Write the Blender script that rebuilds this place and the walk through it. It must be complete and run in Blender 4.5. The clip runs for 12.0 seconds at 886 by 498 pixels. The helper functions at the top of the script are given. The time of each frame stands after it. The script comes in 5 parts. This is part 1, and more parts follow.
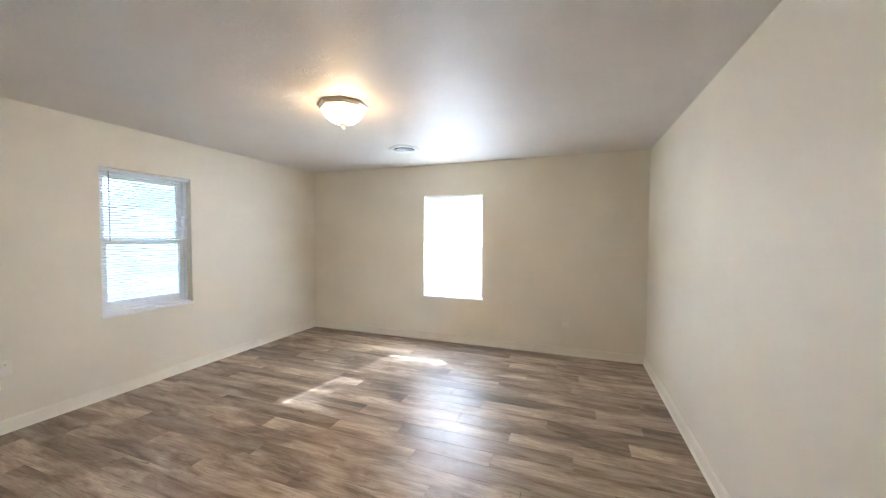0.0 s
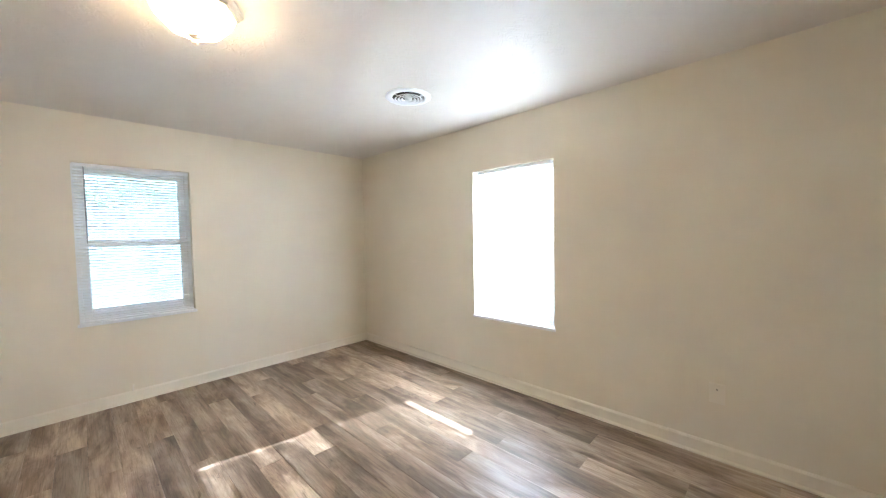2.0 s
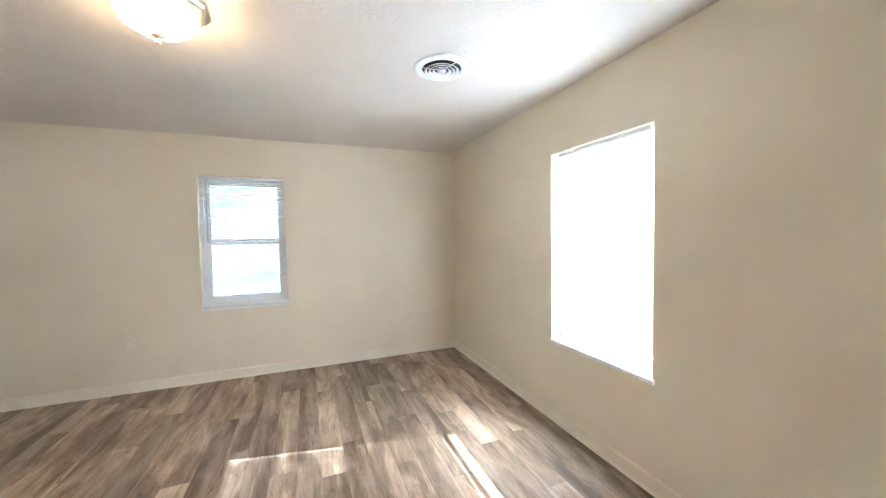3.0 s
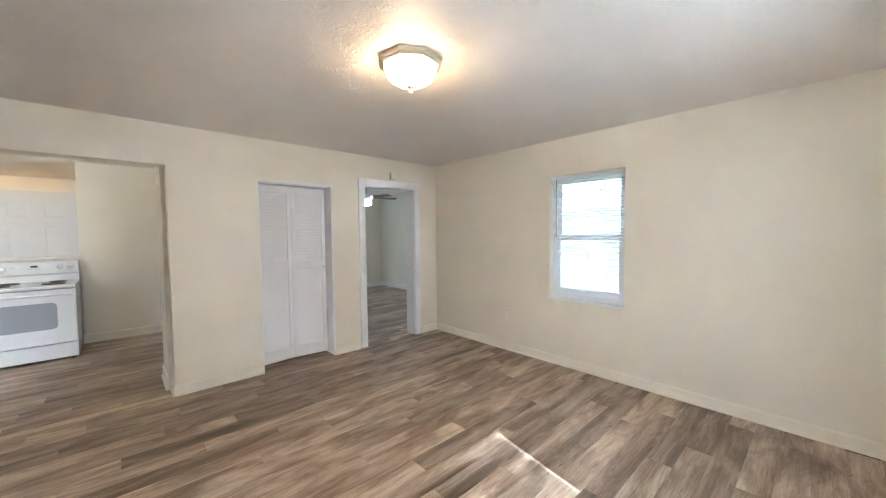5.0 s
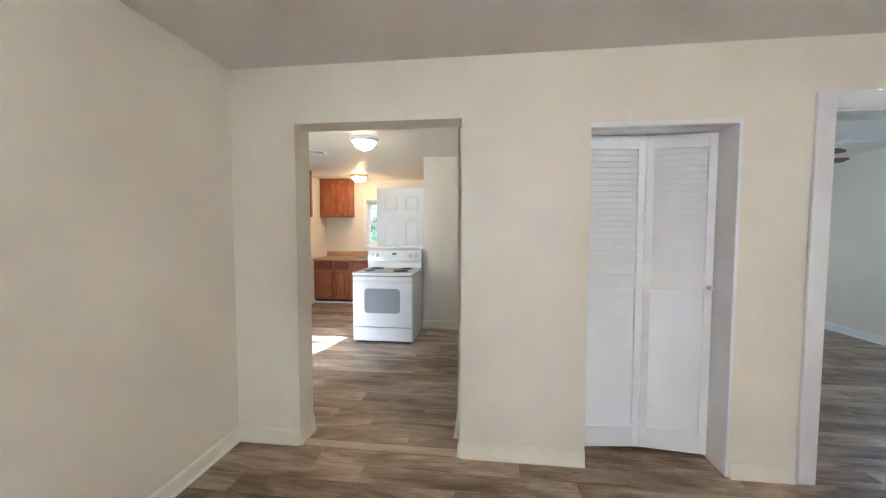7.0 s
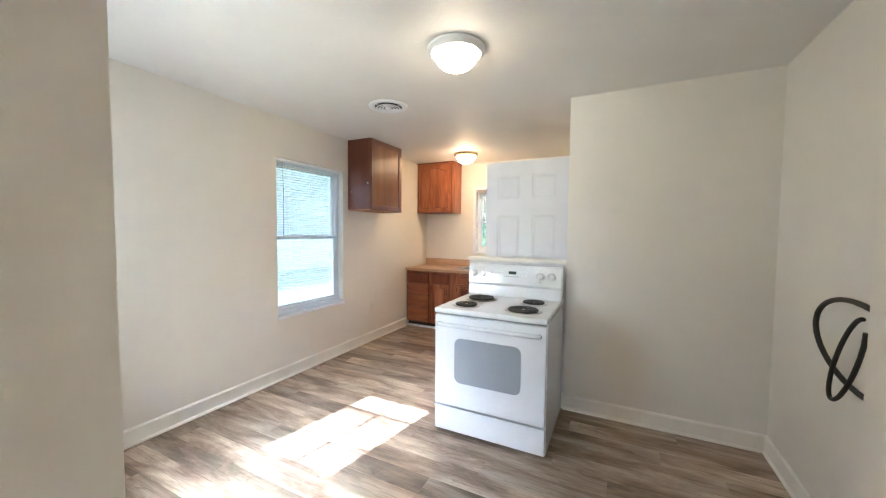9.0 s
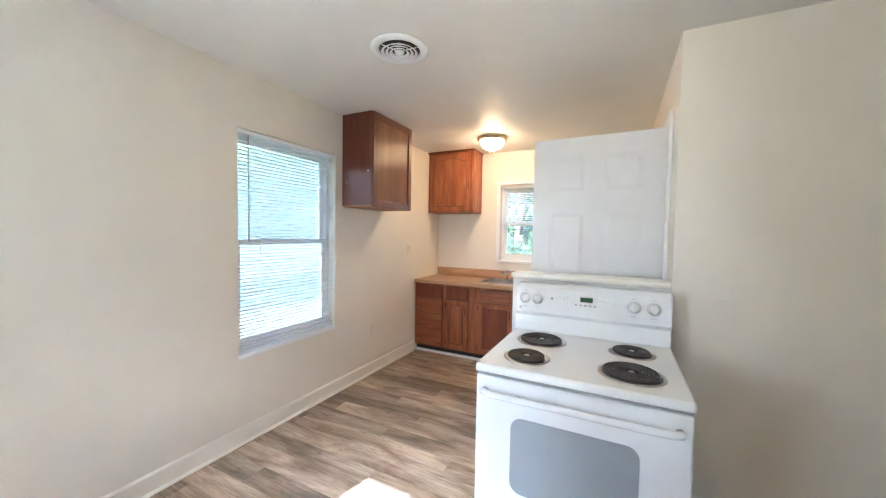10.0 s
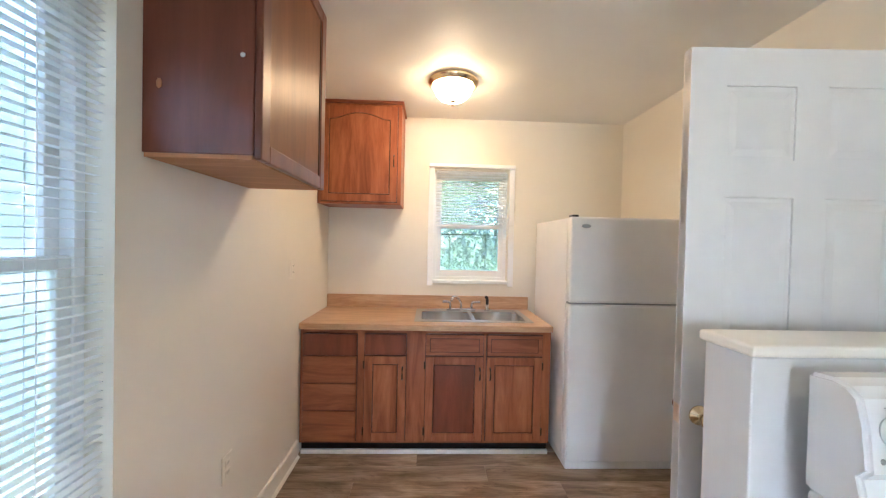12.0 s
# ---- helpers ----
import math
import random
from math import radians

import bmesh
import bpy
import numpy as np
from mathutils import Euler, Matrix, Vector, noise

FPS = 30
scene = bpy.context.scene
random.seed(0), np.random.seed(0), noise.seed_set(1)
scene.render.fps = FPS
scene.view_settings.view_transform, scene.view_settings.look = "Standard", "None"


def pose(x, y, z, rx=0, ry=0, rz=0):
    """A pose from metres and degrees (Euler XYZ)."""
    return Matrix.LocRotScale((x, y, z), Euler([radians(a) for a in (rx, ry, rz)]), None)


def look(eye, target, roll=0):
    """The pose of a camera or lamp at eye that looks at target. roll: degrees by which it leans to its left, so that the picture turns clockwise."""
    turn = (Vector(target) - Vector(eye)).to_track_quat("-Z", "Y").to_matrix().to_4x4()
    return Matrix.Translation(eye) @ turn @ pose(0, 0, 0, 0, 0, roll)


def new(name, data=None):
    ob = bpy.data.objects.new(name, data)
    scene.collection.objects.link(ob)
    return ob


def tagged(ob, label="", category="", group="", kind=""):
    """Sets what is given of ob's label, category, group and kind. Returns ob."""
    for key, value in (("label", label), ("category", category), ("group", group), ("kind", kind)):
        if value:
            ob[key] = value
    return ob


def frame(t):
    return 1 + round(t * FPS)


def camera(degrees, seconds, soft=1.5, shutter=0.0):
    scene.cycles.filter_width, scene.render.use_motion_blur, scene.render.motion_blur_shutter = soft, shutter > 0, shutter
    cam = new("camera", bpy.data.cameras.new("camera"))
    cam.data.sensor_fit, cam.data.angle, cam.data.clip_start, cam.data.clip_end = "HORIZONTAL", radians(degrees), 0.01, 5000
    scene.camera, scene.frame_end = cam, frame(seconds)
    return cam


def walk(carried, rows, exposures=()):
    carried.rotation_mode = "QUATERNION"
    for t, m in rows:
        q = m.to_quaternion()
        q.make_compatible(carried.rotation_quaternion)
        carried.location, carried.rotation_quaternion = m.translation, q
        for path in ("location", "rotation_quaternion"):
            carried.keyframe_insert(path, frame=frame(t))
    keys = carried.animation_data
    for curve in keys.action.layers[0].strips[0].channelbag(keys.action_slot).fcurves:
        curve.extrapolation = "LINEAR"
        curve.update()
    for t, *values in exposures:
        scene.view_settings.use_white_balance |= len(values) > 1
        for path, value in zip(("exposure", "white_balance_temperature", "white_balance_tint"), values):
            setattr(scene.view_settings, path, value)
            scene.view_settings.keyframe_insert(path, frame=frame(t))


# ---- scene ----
cam = camera(103.1, 12.0, 1.2)
PATH = [
    (0, (-0.054, 0.176, 1.442), (-0.749, 2.05, 1.37), 0.3),
    (0.5, (-0.05, 0.519, 1.453), (-0.741, 2.394, 1.378), 0.1),
    (1, (0.058, 0.995, 1.419), (-0.744, 2.825, 1.339), -0.2),
    (1.5, (0.098, 1.481, 1.402), (-0.987, 3.16, 1.32), -0.8),
    (2, (0.154, 2.037, 1.401), (-1.239, 3.47, 1.318), -1.1),
    (2.5, (0.194, 2.494, 1.42), (-1.453, 3.625, 1.331), -1.2),
    (2.7, (0.184, 2.691, 1.421), (-1.557, 3.672, 1.335), -1.1),
    (4.3, (-0.074, 3.981, 1.41), (-1.945, 3.278, 1.341), -0.9),
    (4.5, (-0.133, 4.063, 1.403), (-1.9, 3.13, 1.339), -0.7),
    (5, (-0.43, 4.05, 1.443), (-1.782, 2.578, 1.351), -0.6),
    (5.5, (-0.635, 3.781, 1.434), (-1.513, 1.987, 1.331), -0.6),
    (6, (-0.808, 3.322, 1.41), (-1.183, 1.361, 1.305), -0.1),
    (6.5, (-0.881, 2.832, 1.396), (-0.982, 0.837, 1.297), 0.1),
    (7, (-0.891, 2.237, 1.396), (-0.656, 0.253, 1.295), 0.1),
    (7.2, (-0.867, 2.013, 1.384), (-0.529, 0.044, 1.292), 0.2),
    (8.8, (-0.454, 0.369, 1.393), (0.422, -1.426, 1.292), 0.3),
    (9, (-0.377, 0.197, 1.404), (0.507, -1.594, 1.304), 0.5),
    (9.5, (-0.121, -0.184, 1.403), (0.764, -1.975, 1.312), 0.8),
    (10, (0.223, -0.581, 1.41), (1.113, -2.37, 1.326), 1.0),
    (10.5, (0.548, -0.908, 1.414), (1.448, -2.693, 1.335), 1.2),
    (11, (0.967, -1.254, 1.402), (1.655, -3.131, 1.339), 1.3),
    (11.5, (1.29, -1.551, 1.395), (1.68, -3.512, 1.354), 1.3),
    (12, (1.572, -1.92, 1.403), (1.5, -3.919, 1.372), 1.3),
]
EXPOSURES = [(0, 4.18, 5130, 9), (1, 4.18, 5130, 9), (2.5, 4.18, 5300, 9), (5, 4.22, 5180, 9), (6, 4.25, 5130, 9), (7.2, 4.26, 5050, 9), (9, 4.33, 5000, 9), (10.5, 4.36, 4910, 9), (11.5, 4.28, 5000, 9), (12, 4.32, 4880, 9)]
walk(cam, [(t, look(eye, target, roll)) for t, eye, target, roll in PATH], EXPOSURES)
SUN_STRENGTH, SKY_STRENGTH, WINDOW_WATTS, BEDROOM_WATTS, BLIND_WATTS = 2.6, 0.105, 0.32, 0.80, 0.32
LAMP_GLOW, LAMP_GLOW_KITCHEN, LAMP_GLOW_BACK, PLANK_SAT = 3.5, 1.6, 4.0, 1.12


# ---- light ----
SUN = Vector((0.185, 1.0, 0.82)).normalized()
world = bpy.data.worlds.new("sky")
scene.world = world
world.use_nodes = True
wn = world.node_tree.nodes
sky = wn.new("ShaderNodeTexSky")
sky.sky_type, sky.sun_disc = "NISHITA", False
sky.dust_density = 1.0
sky.sun_elevation, sky.sun_rotation = math.asin(SUN.z), math.atan2(SUN.x, SUN.y)
wn["Background"].inputs["Strength"].default_value = SKY_STRENGTH
world.node_tree.links.new(sky.outputs[0], wn["Background"].inputs["Color"])
sun = new("sun", bpy.data.lights.new("sun", "SUN"))
sun.data.energy, sun.data.angle, sun.data.color = SUN_STRENGTH, radians(0.5), (1.0, 0.97, 0.92)
sun.matrix_world = look(SUN * 20, (0, 0, 0))

# warm fill lamp added in the front kitchen window, standing in for outdoor light
glim = new("kitchen_fill", bpy.data.lights.new("kitchen_fill", "AREA"))
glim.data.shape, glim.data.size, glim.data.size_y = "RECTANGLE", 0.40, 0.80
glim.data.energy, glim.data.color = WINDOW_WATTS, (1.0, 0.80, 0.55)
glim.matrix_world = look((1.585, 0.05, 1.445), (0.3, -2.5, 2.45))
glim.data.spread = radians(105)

# fill lamp added behind the closed living-room blind to boost its sky glow
glow = new("blind_fill", bpy.data.lights.new("blind_fill", "AREA"))
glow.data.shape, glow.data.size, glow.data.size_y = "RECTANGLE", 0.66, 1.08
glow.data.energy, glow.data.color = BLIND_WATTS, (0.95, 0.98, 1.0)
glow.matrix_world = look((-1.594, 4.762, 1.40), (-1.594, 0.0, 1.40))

# fill lamp added in an unseen bedroom window, in place of the sky's light
dawn = new("bedroom_fill", bpy.data.lights.new("bedroom_fill", "AREA"))
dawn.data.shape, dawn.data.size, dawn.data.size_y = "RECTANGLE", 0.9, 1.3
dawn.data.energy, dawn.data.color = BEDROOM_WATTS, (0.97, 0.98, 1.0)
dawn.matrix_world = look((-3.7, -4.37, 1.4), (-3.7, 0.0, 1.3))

# ---- materials ----
def mat(name, rough=0.5, metal=0.0, spec=0.5):
    m = bpy.data.materials.new(name)
    m.use_nodes = True
    b = m.node_tree.nodes["Principled BSDF"]
    b.inputs["Roughness"].default_value, b.inputs["Metallic"].default_value = rough, metal
    b.inputs["Specular IOR Level"].default_value = spec
    return m, m.node_tree.nodes, m.node_tree.links, b


def coords(n, l, scale, kind="Object"):
    tc, mp = n.new("ShaderNodeTexCoord"), n.new("ShaderNodeMapping")
    mp.inputs["Scale"].default_value = scale
    l.new(tc.outputs[kind], mp.inputs["Vector"])
    return mp


def noise_tex(n, l, vec, scale, detail=4, rough=0.55, distort=0.0):
    t = n.new("ShaderNodeTexNoise")
    for key, v in (("Scale", scale), ("Detail", detail), ("Roughness", rough), ("Distortion", distort)):
        t.inputs[key].default_value = v
    l.new(vec, t.inputs["Vector"])
    return t.outputs["Fac"]


def ramp(n, l, fac, stops):
    r = n.new("ShaderNodeValToRGB")
    e = r.color_ramp.elements
    while len(e) < len(stops):
        e.new(0.5)
    for el, (p, c) in zip(e, stops):
        el.position, el.color = p, (*c, 1)
    l.new(fac, r.inputs["Fac"])
    return r.outputs["Color"]


def bump(n, l, b, height, strength, distance):
    k = n.new("ShaderNodeBump")
    k.inputs["Strength"].default_value, k.inputs["Distance"].default_value = strength, distance
    l.new(height, k.inputs["Height"])
    l.new(k.outputs["Normal"], b.inputs["Normal"])
    return k


def plain(name, color, rough=0.5, metal=0.0, vary=0.06, scale=6.0, relief=0.0, fine=200.0):
    """A painted or moulded surface: slight cloudy variation, uneven gloss and fine relief."""
    m, n, l, b = mat(name, rough, metal)
    mp = coords(n, l, (1, 1, 1))
    f = noise_tex(n, l, mp.outputs[0], scale, 5)
    lo, hi = [max(0, c * (1 - vary)) for c in color], [min(1, c * (1 + vary)) for c in color]
    l.new(ramp(n, l, f, [(0.3, lo), (0.7, hi)]), b.inputs["Base Color"])
    g = n.new("ShaderNodeMapRange")
    g.inputs["To Min"].default_value, g.inputs["To Max"].default_value = rough * 0.85, min(1, rough * 1.15)
    l.new(f, g.inputs["Value"])
    l.new(g.outputs[0], b.inputs["Roughness"])
    if relief:
        bump(n, l, b, noise_tex(n, l, mp.outputs[0], fine, 3), relief, 0.002)
    return m


def wood(name, dark, mid, light, along=2, rough=0.4, grain=1.0, sheen=0.0):
    """Grained wood, the fibres running along the given axis of the object."""
    m, n, l, b = mat(name, rough)
    b.inputs["Anisotropic"].default_value = sheen
    info = n.new("ShaderNodeObjectInfo")
    s = [7.0 * grain] * 3
    s[along] = 0.9 * grain
    mp = coords(n, l, s)
    off = n.new("ShaderNodeVectorMath")
    off.operation = "MULTIPLY_ADD"
    l.new(info.outputs["Random"], off.inputs[0])
    off.inputs[1].default_value = (31, 17, 23)
    l.new(mp.outputs[0], off.inputs[2])
    f = noise_tex(n, l, off.outputs[0], 2.0, 6, 0.62, 0.9)
    col = ramp(n, l, f, [(0.28, dark), (0.5, mid), (0.72, light)])
    fine = noise_tex(n, l, off.outputs[0], 7.0, 5, 0.7)
    mix = n.new("ShaderNodeMix")
    mix.data_type, mix.blend_type = "RGBA", "MULTIPLY"
    mix.inputs["Factor"].default_value = 0.28
    l.new(col, mix.inputs["A"])
    l.new(ramp(n, l, fine, [(0.35, (0.55, 0.5, 0.46)), (0.6, (1, 1, 1))]), mix.inputs["B"])
    l.new(mix.outputs["Result"], b.inputs["Base Color"])
    bump(n, l, b, fine, 0.15, 0.001)
    return m


def plank_material():
    """Grey-brown vinyl planks: streaked grain, knots, and a tone of its own for each plank."""
    m, n, l, b = mat("vinyl_plank", 0.4, 0.0, 0.5)
    info = n.new("ShaderNodeObjectInfo")
    geo = n.new("ShaderNodeNewGeometry")
    rnd = n.new("ShaderNodeMath")
    rnd.operation = "ADD"
    l.new(info.outputs["Random"], rnd.inputs[0])
    l.new(geo.outputs["Random Per Island"], rnd.inputs[1])
    tc = n.new("ShaderNodeTexCoord")
    off = n.new("ShaderNodeVectorMath")
    off.operation = "MULTIPLY_ADD"
    l.new(rnd.outputs[0], off.inputs[0])
    off.inputs[1].default_value = (37, 19, 7)
    l.new(tc.outputs["Object"], off.inputs[2])
    wide = n.new("ShaderNodeMapping")
    wide.inputs["Scale"].default_value = (1.3, 5.0, 1.0)
    l.new(off.outputs[0], wide.inputs["Vector"])
    broad = noise_tex(n, l, wide.outputs[0], 1.35, 5, 0.6, 0.7)
    thin = n.new("ShaderNodeMapping")
    thin.inputs["Scale"].default_value = (2.2, 34.0, 1.0)
    l.new(off.outputs[0], thin.inputs["Vector"])
    fibre = noise_tex(n, l, thin.outputs[0], 1.6, 5, 0.65, 0.5)
    knots = n.new("ShaderNodeMapping")
    knots.inputs["Scale"].default_value = (4.0, 13.0, 1.0)
    l.new(off.outputs[0], knots.inputs["Vector"])
    blot = noise_tex(n, l, knots.outputs[0], 1.1, 6, 0.7, 1.6)
    base = ramp(n, l, broad, [(0.28, (0.115, 0.080, 0.056)), (0.42, (0.235, 0.176, 0.128)), (0.54, (0.385, 0.305, 0.232)), (0.68, (0.55, 0.462, 0.365))])
    m1 = n.new("ShaderNodeMix")
    m1.data_type, m1.blend_type = "RGBA", "MULTIPLY"
    m1.inputs["Factor"].default_value = 0.65
    l.new(base, m1.inputs["A"])
    l.new(ramp(n, l, fibre, [(0.3, (0.55, 0.52, 0.5)), (0.55, (1, 1, 1)), (0.8, (1.0, 1.0, 1.0))]), m1.inputs["B"])
    m2 = n.new("ShaderNodeMix")
    m2.data_type, m2.blend_type = "RGBA", "MULTIPLY"
    m2.inputs["Factor"].default_value = 0.75
    l.new(m1.outputs["Result"], m2.inputs["A"])
    l.new(ramp(n, l, blot, [(0.30, (0.30, 0.25, 0.22)), (0.40, (1, 1, 1)), (1.0, (1, 1, 1))]), m2.inputs["B"])
    hair = n.new("ShaderNodeMapping")
    hair.inputs["Scale"].default_value = (5.0, 120.0, 1.0)
    l.new(off.outputs[0], hair.inputs["Vector"])
    streak = noise_tex(n, l, hair.outputs[0], 1.3, 3, 0.6, 0.3)
    m3 = n.new("ShaderNodeMix")
    m3.data_type, m3.blend_type = "RGBA", "MULTIPLY"
    m3.inputs["Factor"].default_value = 0.65
    l.new(m2.outputs["Result"], m3.inputs["A"])
    l.new(ramp(n, l, streak, [(0.32, (0.50, 0.46, 0.43)), (0.5, (1, 1, 1)), (1.0, (1, 1, 1))]), m3.inputs["B"])
    hsv = n.new("ShaderNodeHueSaturation")
    val = n.new("ShaderNodeMapRange")
    val.inputs["To Min"].default_value, val.inputs["To Max"].default_value = 0.66, 1.30
    frac = n.new("ShaderNodeMath")
    frac.operation = "PINGPONG"
    frac.inputs[1].default_value = 1.0
    mul = n.new("ShaderNodeMath")
    mul.operation = "MULTIPLY"
    mul.inputs[1].default_value = 7.3
    l.new(rnd.outputs[0], mul.inputs[0])
    l.new(mul.outputs[0], frac.inputs[0])
    val.inputs["From Max"].default_value = 1.0
    l.new(frac.outputs[0], val.inputs["Value"])
    l.new(val.outputs[0], hsv.inputs["Value"])
    hsv.inputs["Saturation"].default_value = PLANK_SAT
    l.new(m3.outputs["Result"], hsv.inputs["Color"])
    l.new(hsv.outputs["Color"], b.inputs["Base Color"])
    g = n.new("ShaderNodeMapRange")
    g.inputs["To Min"].default_value, g.inputs["To Max"].default_value = 0.36, 0.45
    l.new(fibre, g.inputs["Value"])
    l.new(g.outputs[0], b.inputs["Roughness"])
    bump(n, l, b, fibre, 0.05, 0.001)
    return m


def ceiling_material(name, color, depth, rough):
    """Paint with a stomped, crow's-foot texture and a satin gloss."""
    m, n, l, b = mat(name, rough)
    mp = coords(n, l, (1, 1, 1))
    f = noise_tex(n, l, mp.outputs[0], 2.0, 4)
    l.new(ramp(n, l, f, [(0.3, [c * 0.95 for c in color]), (0.7, color)]), b.inputs["Base Color"])
    a = noise_tex(n, l, mp.outputs[0], 14.0, 3, 0.5, 2.6)
    patch = noise_tex(n, l, mp.outputs[0], 5.0, 2)
    r = ramp(n, l, a, [(0.46, (0, 0, 0)), (0.52, (1, 1, 1)), (0.56, (1, 1, 1)), (0.63, (0.1, 0.1, 0.1))])
    mx = n.new("ShaderNodeMix")
    mx.data_type, mx.blend_type = "RGBA", "MULTIPLY"
    mx.inputs["Factor"].default_value = 1.0
    l.new(r, mx.inputs["A"])
    l.new(ramp(n, l, patch, [(0.46, (0.03, 0.03, 0.03)), (0.66, (1, 1, 1))]), mx.inputs["B"])
    bump(n, l, b, mx.outputs["Result"], depth, 0.010)
    return m


def glowing(name, color, strength, base=(0.9, 0.88, 0.82)):
    m, n, l, b = mat(name, 0.35)
    b.inputs["Base Color"].default_value = (*base, 1)
    b.inputs["Emission Color"].default_value = (*color, 1)
    b.inputs["Emission Strength"].default_value = strength
    return m


def glass_material():
    m, n, l, b = mat("window_glass", 0.0)
    b.inputs["Base Color"].default_value = (0.97, 0.99, 0.98, 1)
    b.inputs["Transmission Weight"].default_value = 1.0
    b.inputs["IOR"].default_value = 1.45
    return m


def screen_material(name, share):
    """Fine grey insect mesh, its pale share raised to lay glare haze over the view."""
    m, n, l, b = mat(name, 0.6)
    b.inputs["Base Color"].default_value = (0.45, 0.47, 0.47, 1)
    op, tl = n.new("ShaderNodeBsdfTransparent"), n.new("ShaderNodeBsdfTranslucent")
    tl.inputs["Color"].default_value = (0.70, 0.65, 0.55, 1)
    m1, m2 = n.new("ShaderNodeMixShader"), n.new("ShaderNodeMixShader")
    m1.inputs[0].default_value = 0.75
    l.new(b.outputs[0], m1.inputs[1])
    l.new(tl.outputs[0], m1.inputs[2])
    m2.inputs[0].default_value = share
    l.new(op.outputs[0], m2.inputs[1])
    l.new(m1.outputs[0], m2.inputs[2])
    l.new(m2.outputs[0], n["Material Output"].inputs["Surface"])
    return m


def blind_material():
    m, n, l, b = mat("blind_vinyl", 0.4)
    b.inputs["Base Color"].default_value = (0.86, 0.87, 0.87, 1)
    t, mx = n.new("ShaderNodeBsdfTranslucent"), n.new("ShaderNodeMixShader")
    t.inputs["Color"].default_value = (0.9, 0.9, 0.88, 1)
    mx.inputs[0].default_value = 0.66
    l.new(b.outputs[0], mx.inputs[1])
    l.new(t.outputs[0], mx.inputs[2])
    l.new(mx.outputs[0], n["Material Output"].inputs["Surface"])
    return m


def leaf_material(name, a, c):
    m, n, l, b = mat(name, 0.6)
    geo = n.new("ShaderNodeNewGeometry")
    l.new(ramp(n, l, geo.outputs["Random Per Island"], [(0.0, a), (1.0, c)]), b.inputs["Base Color"])
    t, mx = n.new("ShaderNodeBsdfTranslucent"), n.new("ShaderNodeMixShader")
    t.inputs["Color"].default_value = (*c, 1)
    mx.inputs[0].default_value = 0.35
    l.new(b.outputs[0], mx.inputs[1])
    l.new(t.outputs[0], mx.inputs[2])
    l.new(mx.outputs[0], n["Material Output"].inputs["Surface"])
    return m


M_WALL = plain("cream_wall_paint", (0.825, 0.785, 0.665), 0.55, vary=0.03, scale=1.5, relief=0.05, fine=160)
M_KWALL = plain("cream_kitchen_paint", (0.805, 0.775, 0.695), 0.5, vary=0.03, scale=1.5, relief=0.05, fine=160)
M_TRIM = plain("white_trim_paint", (0.865, 0.88, 0.90), 0.35, vary=0.03)
M_BASE = plain("cream_baseboard_paint", (0.85, 0.825, 0.76), 0.4, vary=0.04)
M_BASE_WALL = plain("cream_board_paint", (0.85, 0.815, 0.715), 0.45, vary=0.03)
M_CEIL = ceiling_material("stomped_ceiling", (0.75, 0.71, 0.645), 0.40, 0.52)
M_KCEIL = ceiling_material("kitchen_ceiling", (0.82, 0.81, 0.77), 0.12, 0.5)
M_PLANK = plank_material()
M_SUB = plain("dark_joint", (0.04, 0.032, 0.027), 0.8)
M_WHITE = plain("white_vinyl", (0.875, 0.90, 0.925), 0.35, vary=0.02)
M_DOORW = plain("white_door_paint", (0.70, 0.705, 0.715), 0.38, vary=0.025, relief=0.05, fine=80)
M_ENAMEL = plain("white_enamel", (0.74, 0.76, 0.78), 0.12, vary=0.015)
M_FRIDGE = plain("textured_white_steel", (0.85, 0.85, 0.845), 0.4, vary=0.02, relief=0.2, fine=400)
M_GREYPL = plain("grey_plastic", (0.32, 0.33, 0.34), 0.5)
M_DARK = plain("black_enamel", (0.012, 0.012, 0.013), 0.35)
M_COIL = plain("burner_coil", (0.022, 0.021, 0.021), 0.5, relief=0.2)
M_CHROME = plain("chrome", (0.72, 0.72, 0.73), 0.12, 1.0, vary=0.02)
M_DRIP = plain("dull_chrome", (0.42, 0.42, 0.42), 0.3, 1.0, vary=0.1, scale=20)
M_STEEL = plain("brushed_steel", (0.50, 0.50, 0.49), 0.42, 1.0, vary=0.03, scale=4)
M_BRASS = plain("polished_brass", (0.78, 0.63, 0.38), 0.22, 1.0, vary=0.05)
M_NICKEL = plain("brushed_nickel", (0.80, 0.73, 0.60), 0.42, 1.0, vary=0.05)
M_OVENGL = plain("oven_window", (0.30, 0.33, 0.36), 0.12, vary=0.03, scale=3)
M_LCD = glowing("green_display", (0.03, 0.35, 0.08), 0.005, (0.006, 0.014, 0.009))
M_OAK = wood("stained_oak", (0.20, 0.052, 0.017), (0.34, 0.105, 0.036), (0.46, 0.165, 0.062), 2, 0.42)
M_OAKH = wood("stained_oak_horizontal", (0.18, 0.047, 0.016), (0.31, 0.095, 0.034), (0.42, 0.15, 0.056), 0, 0.42)
M_CHERRY = wood("cherry_panel", (0.14, 0.032, 0.013), (0.195, 0.046, 0.018), (0.25, 0.064, 0.025), 2, 0.32, 0.7)
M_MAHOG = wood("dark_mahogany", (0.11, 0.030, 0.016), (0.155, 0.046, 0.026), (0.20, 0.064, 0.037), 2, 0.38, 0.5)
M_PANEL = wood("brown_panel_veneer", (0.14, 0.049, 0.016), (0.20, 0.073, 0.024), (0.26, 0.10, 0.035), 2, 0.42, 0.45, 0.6)
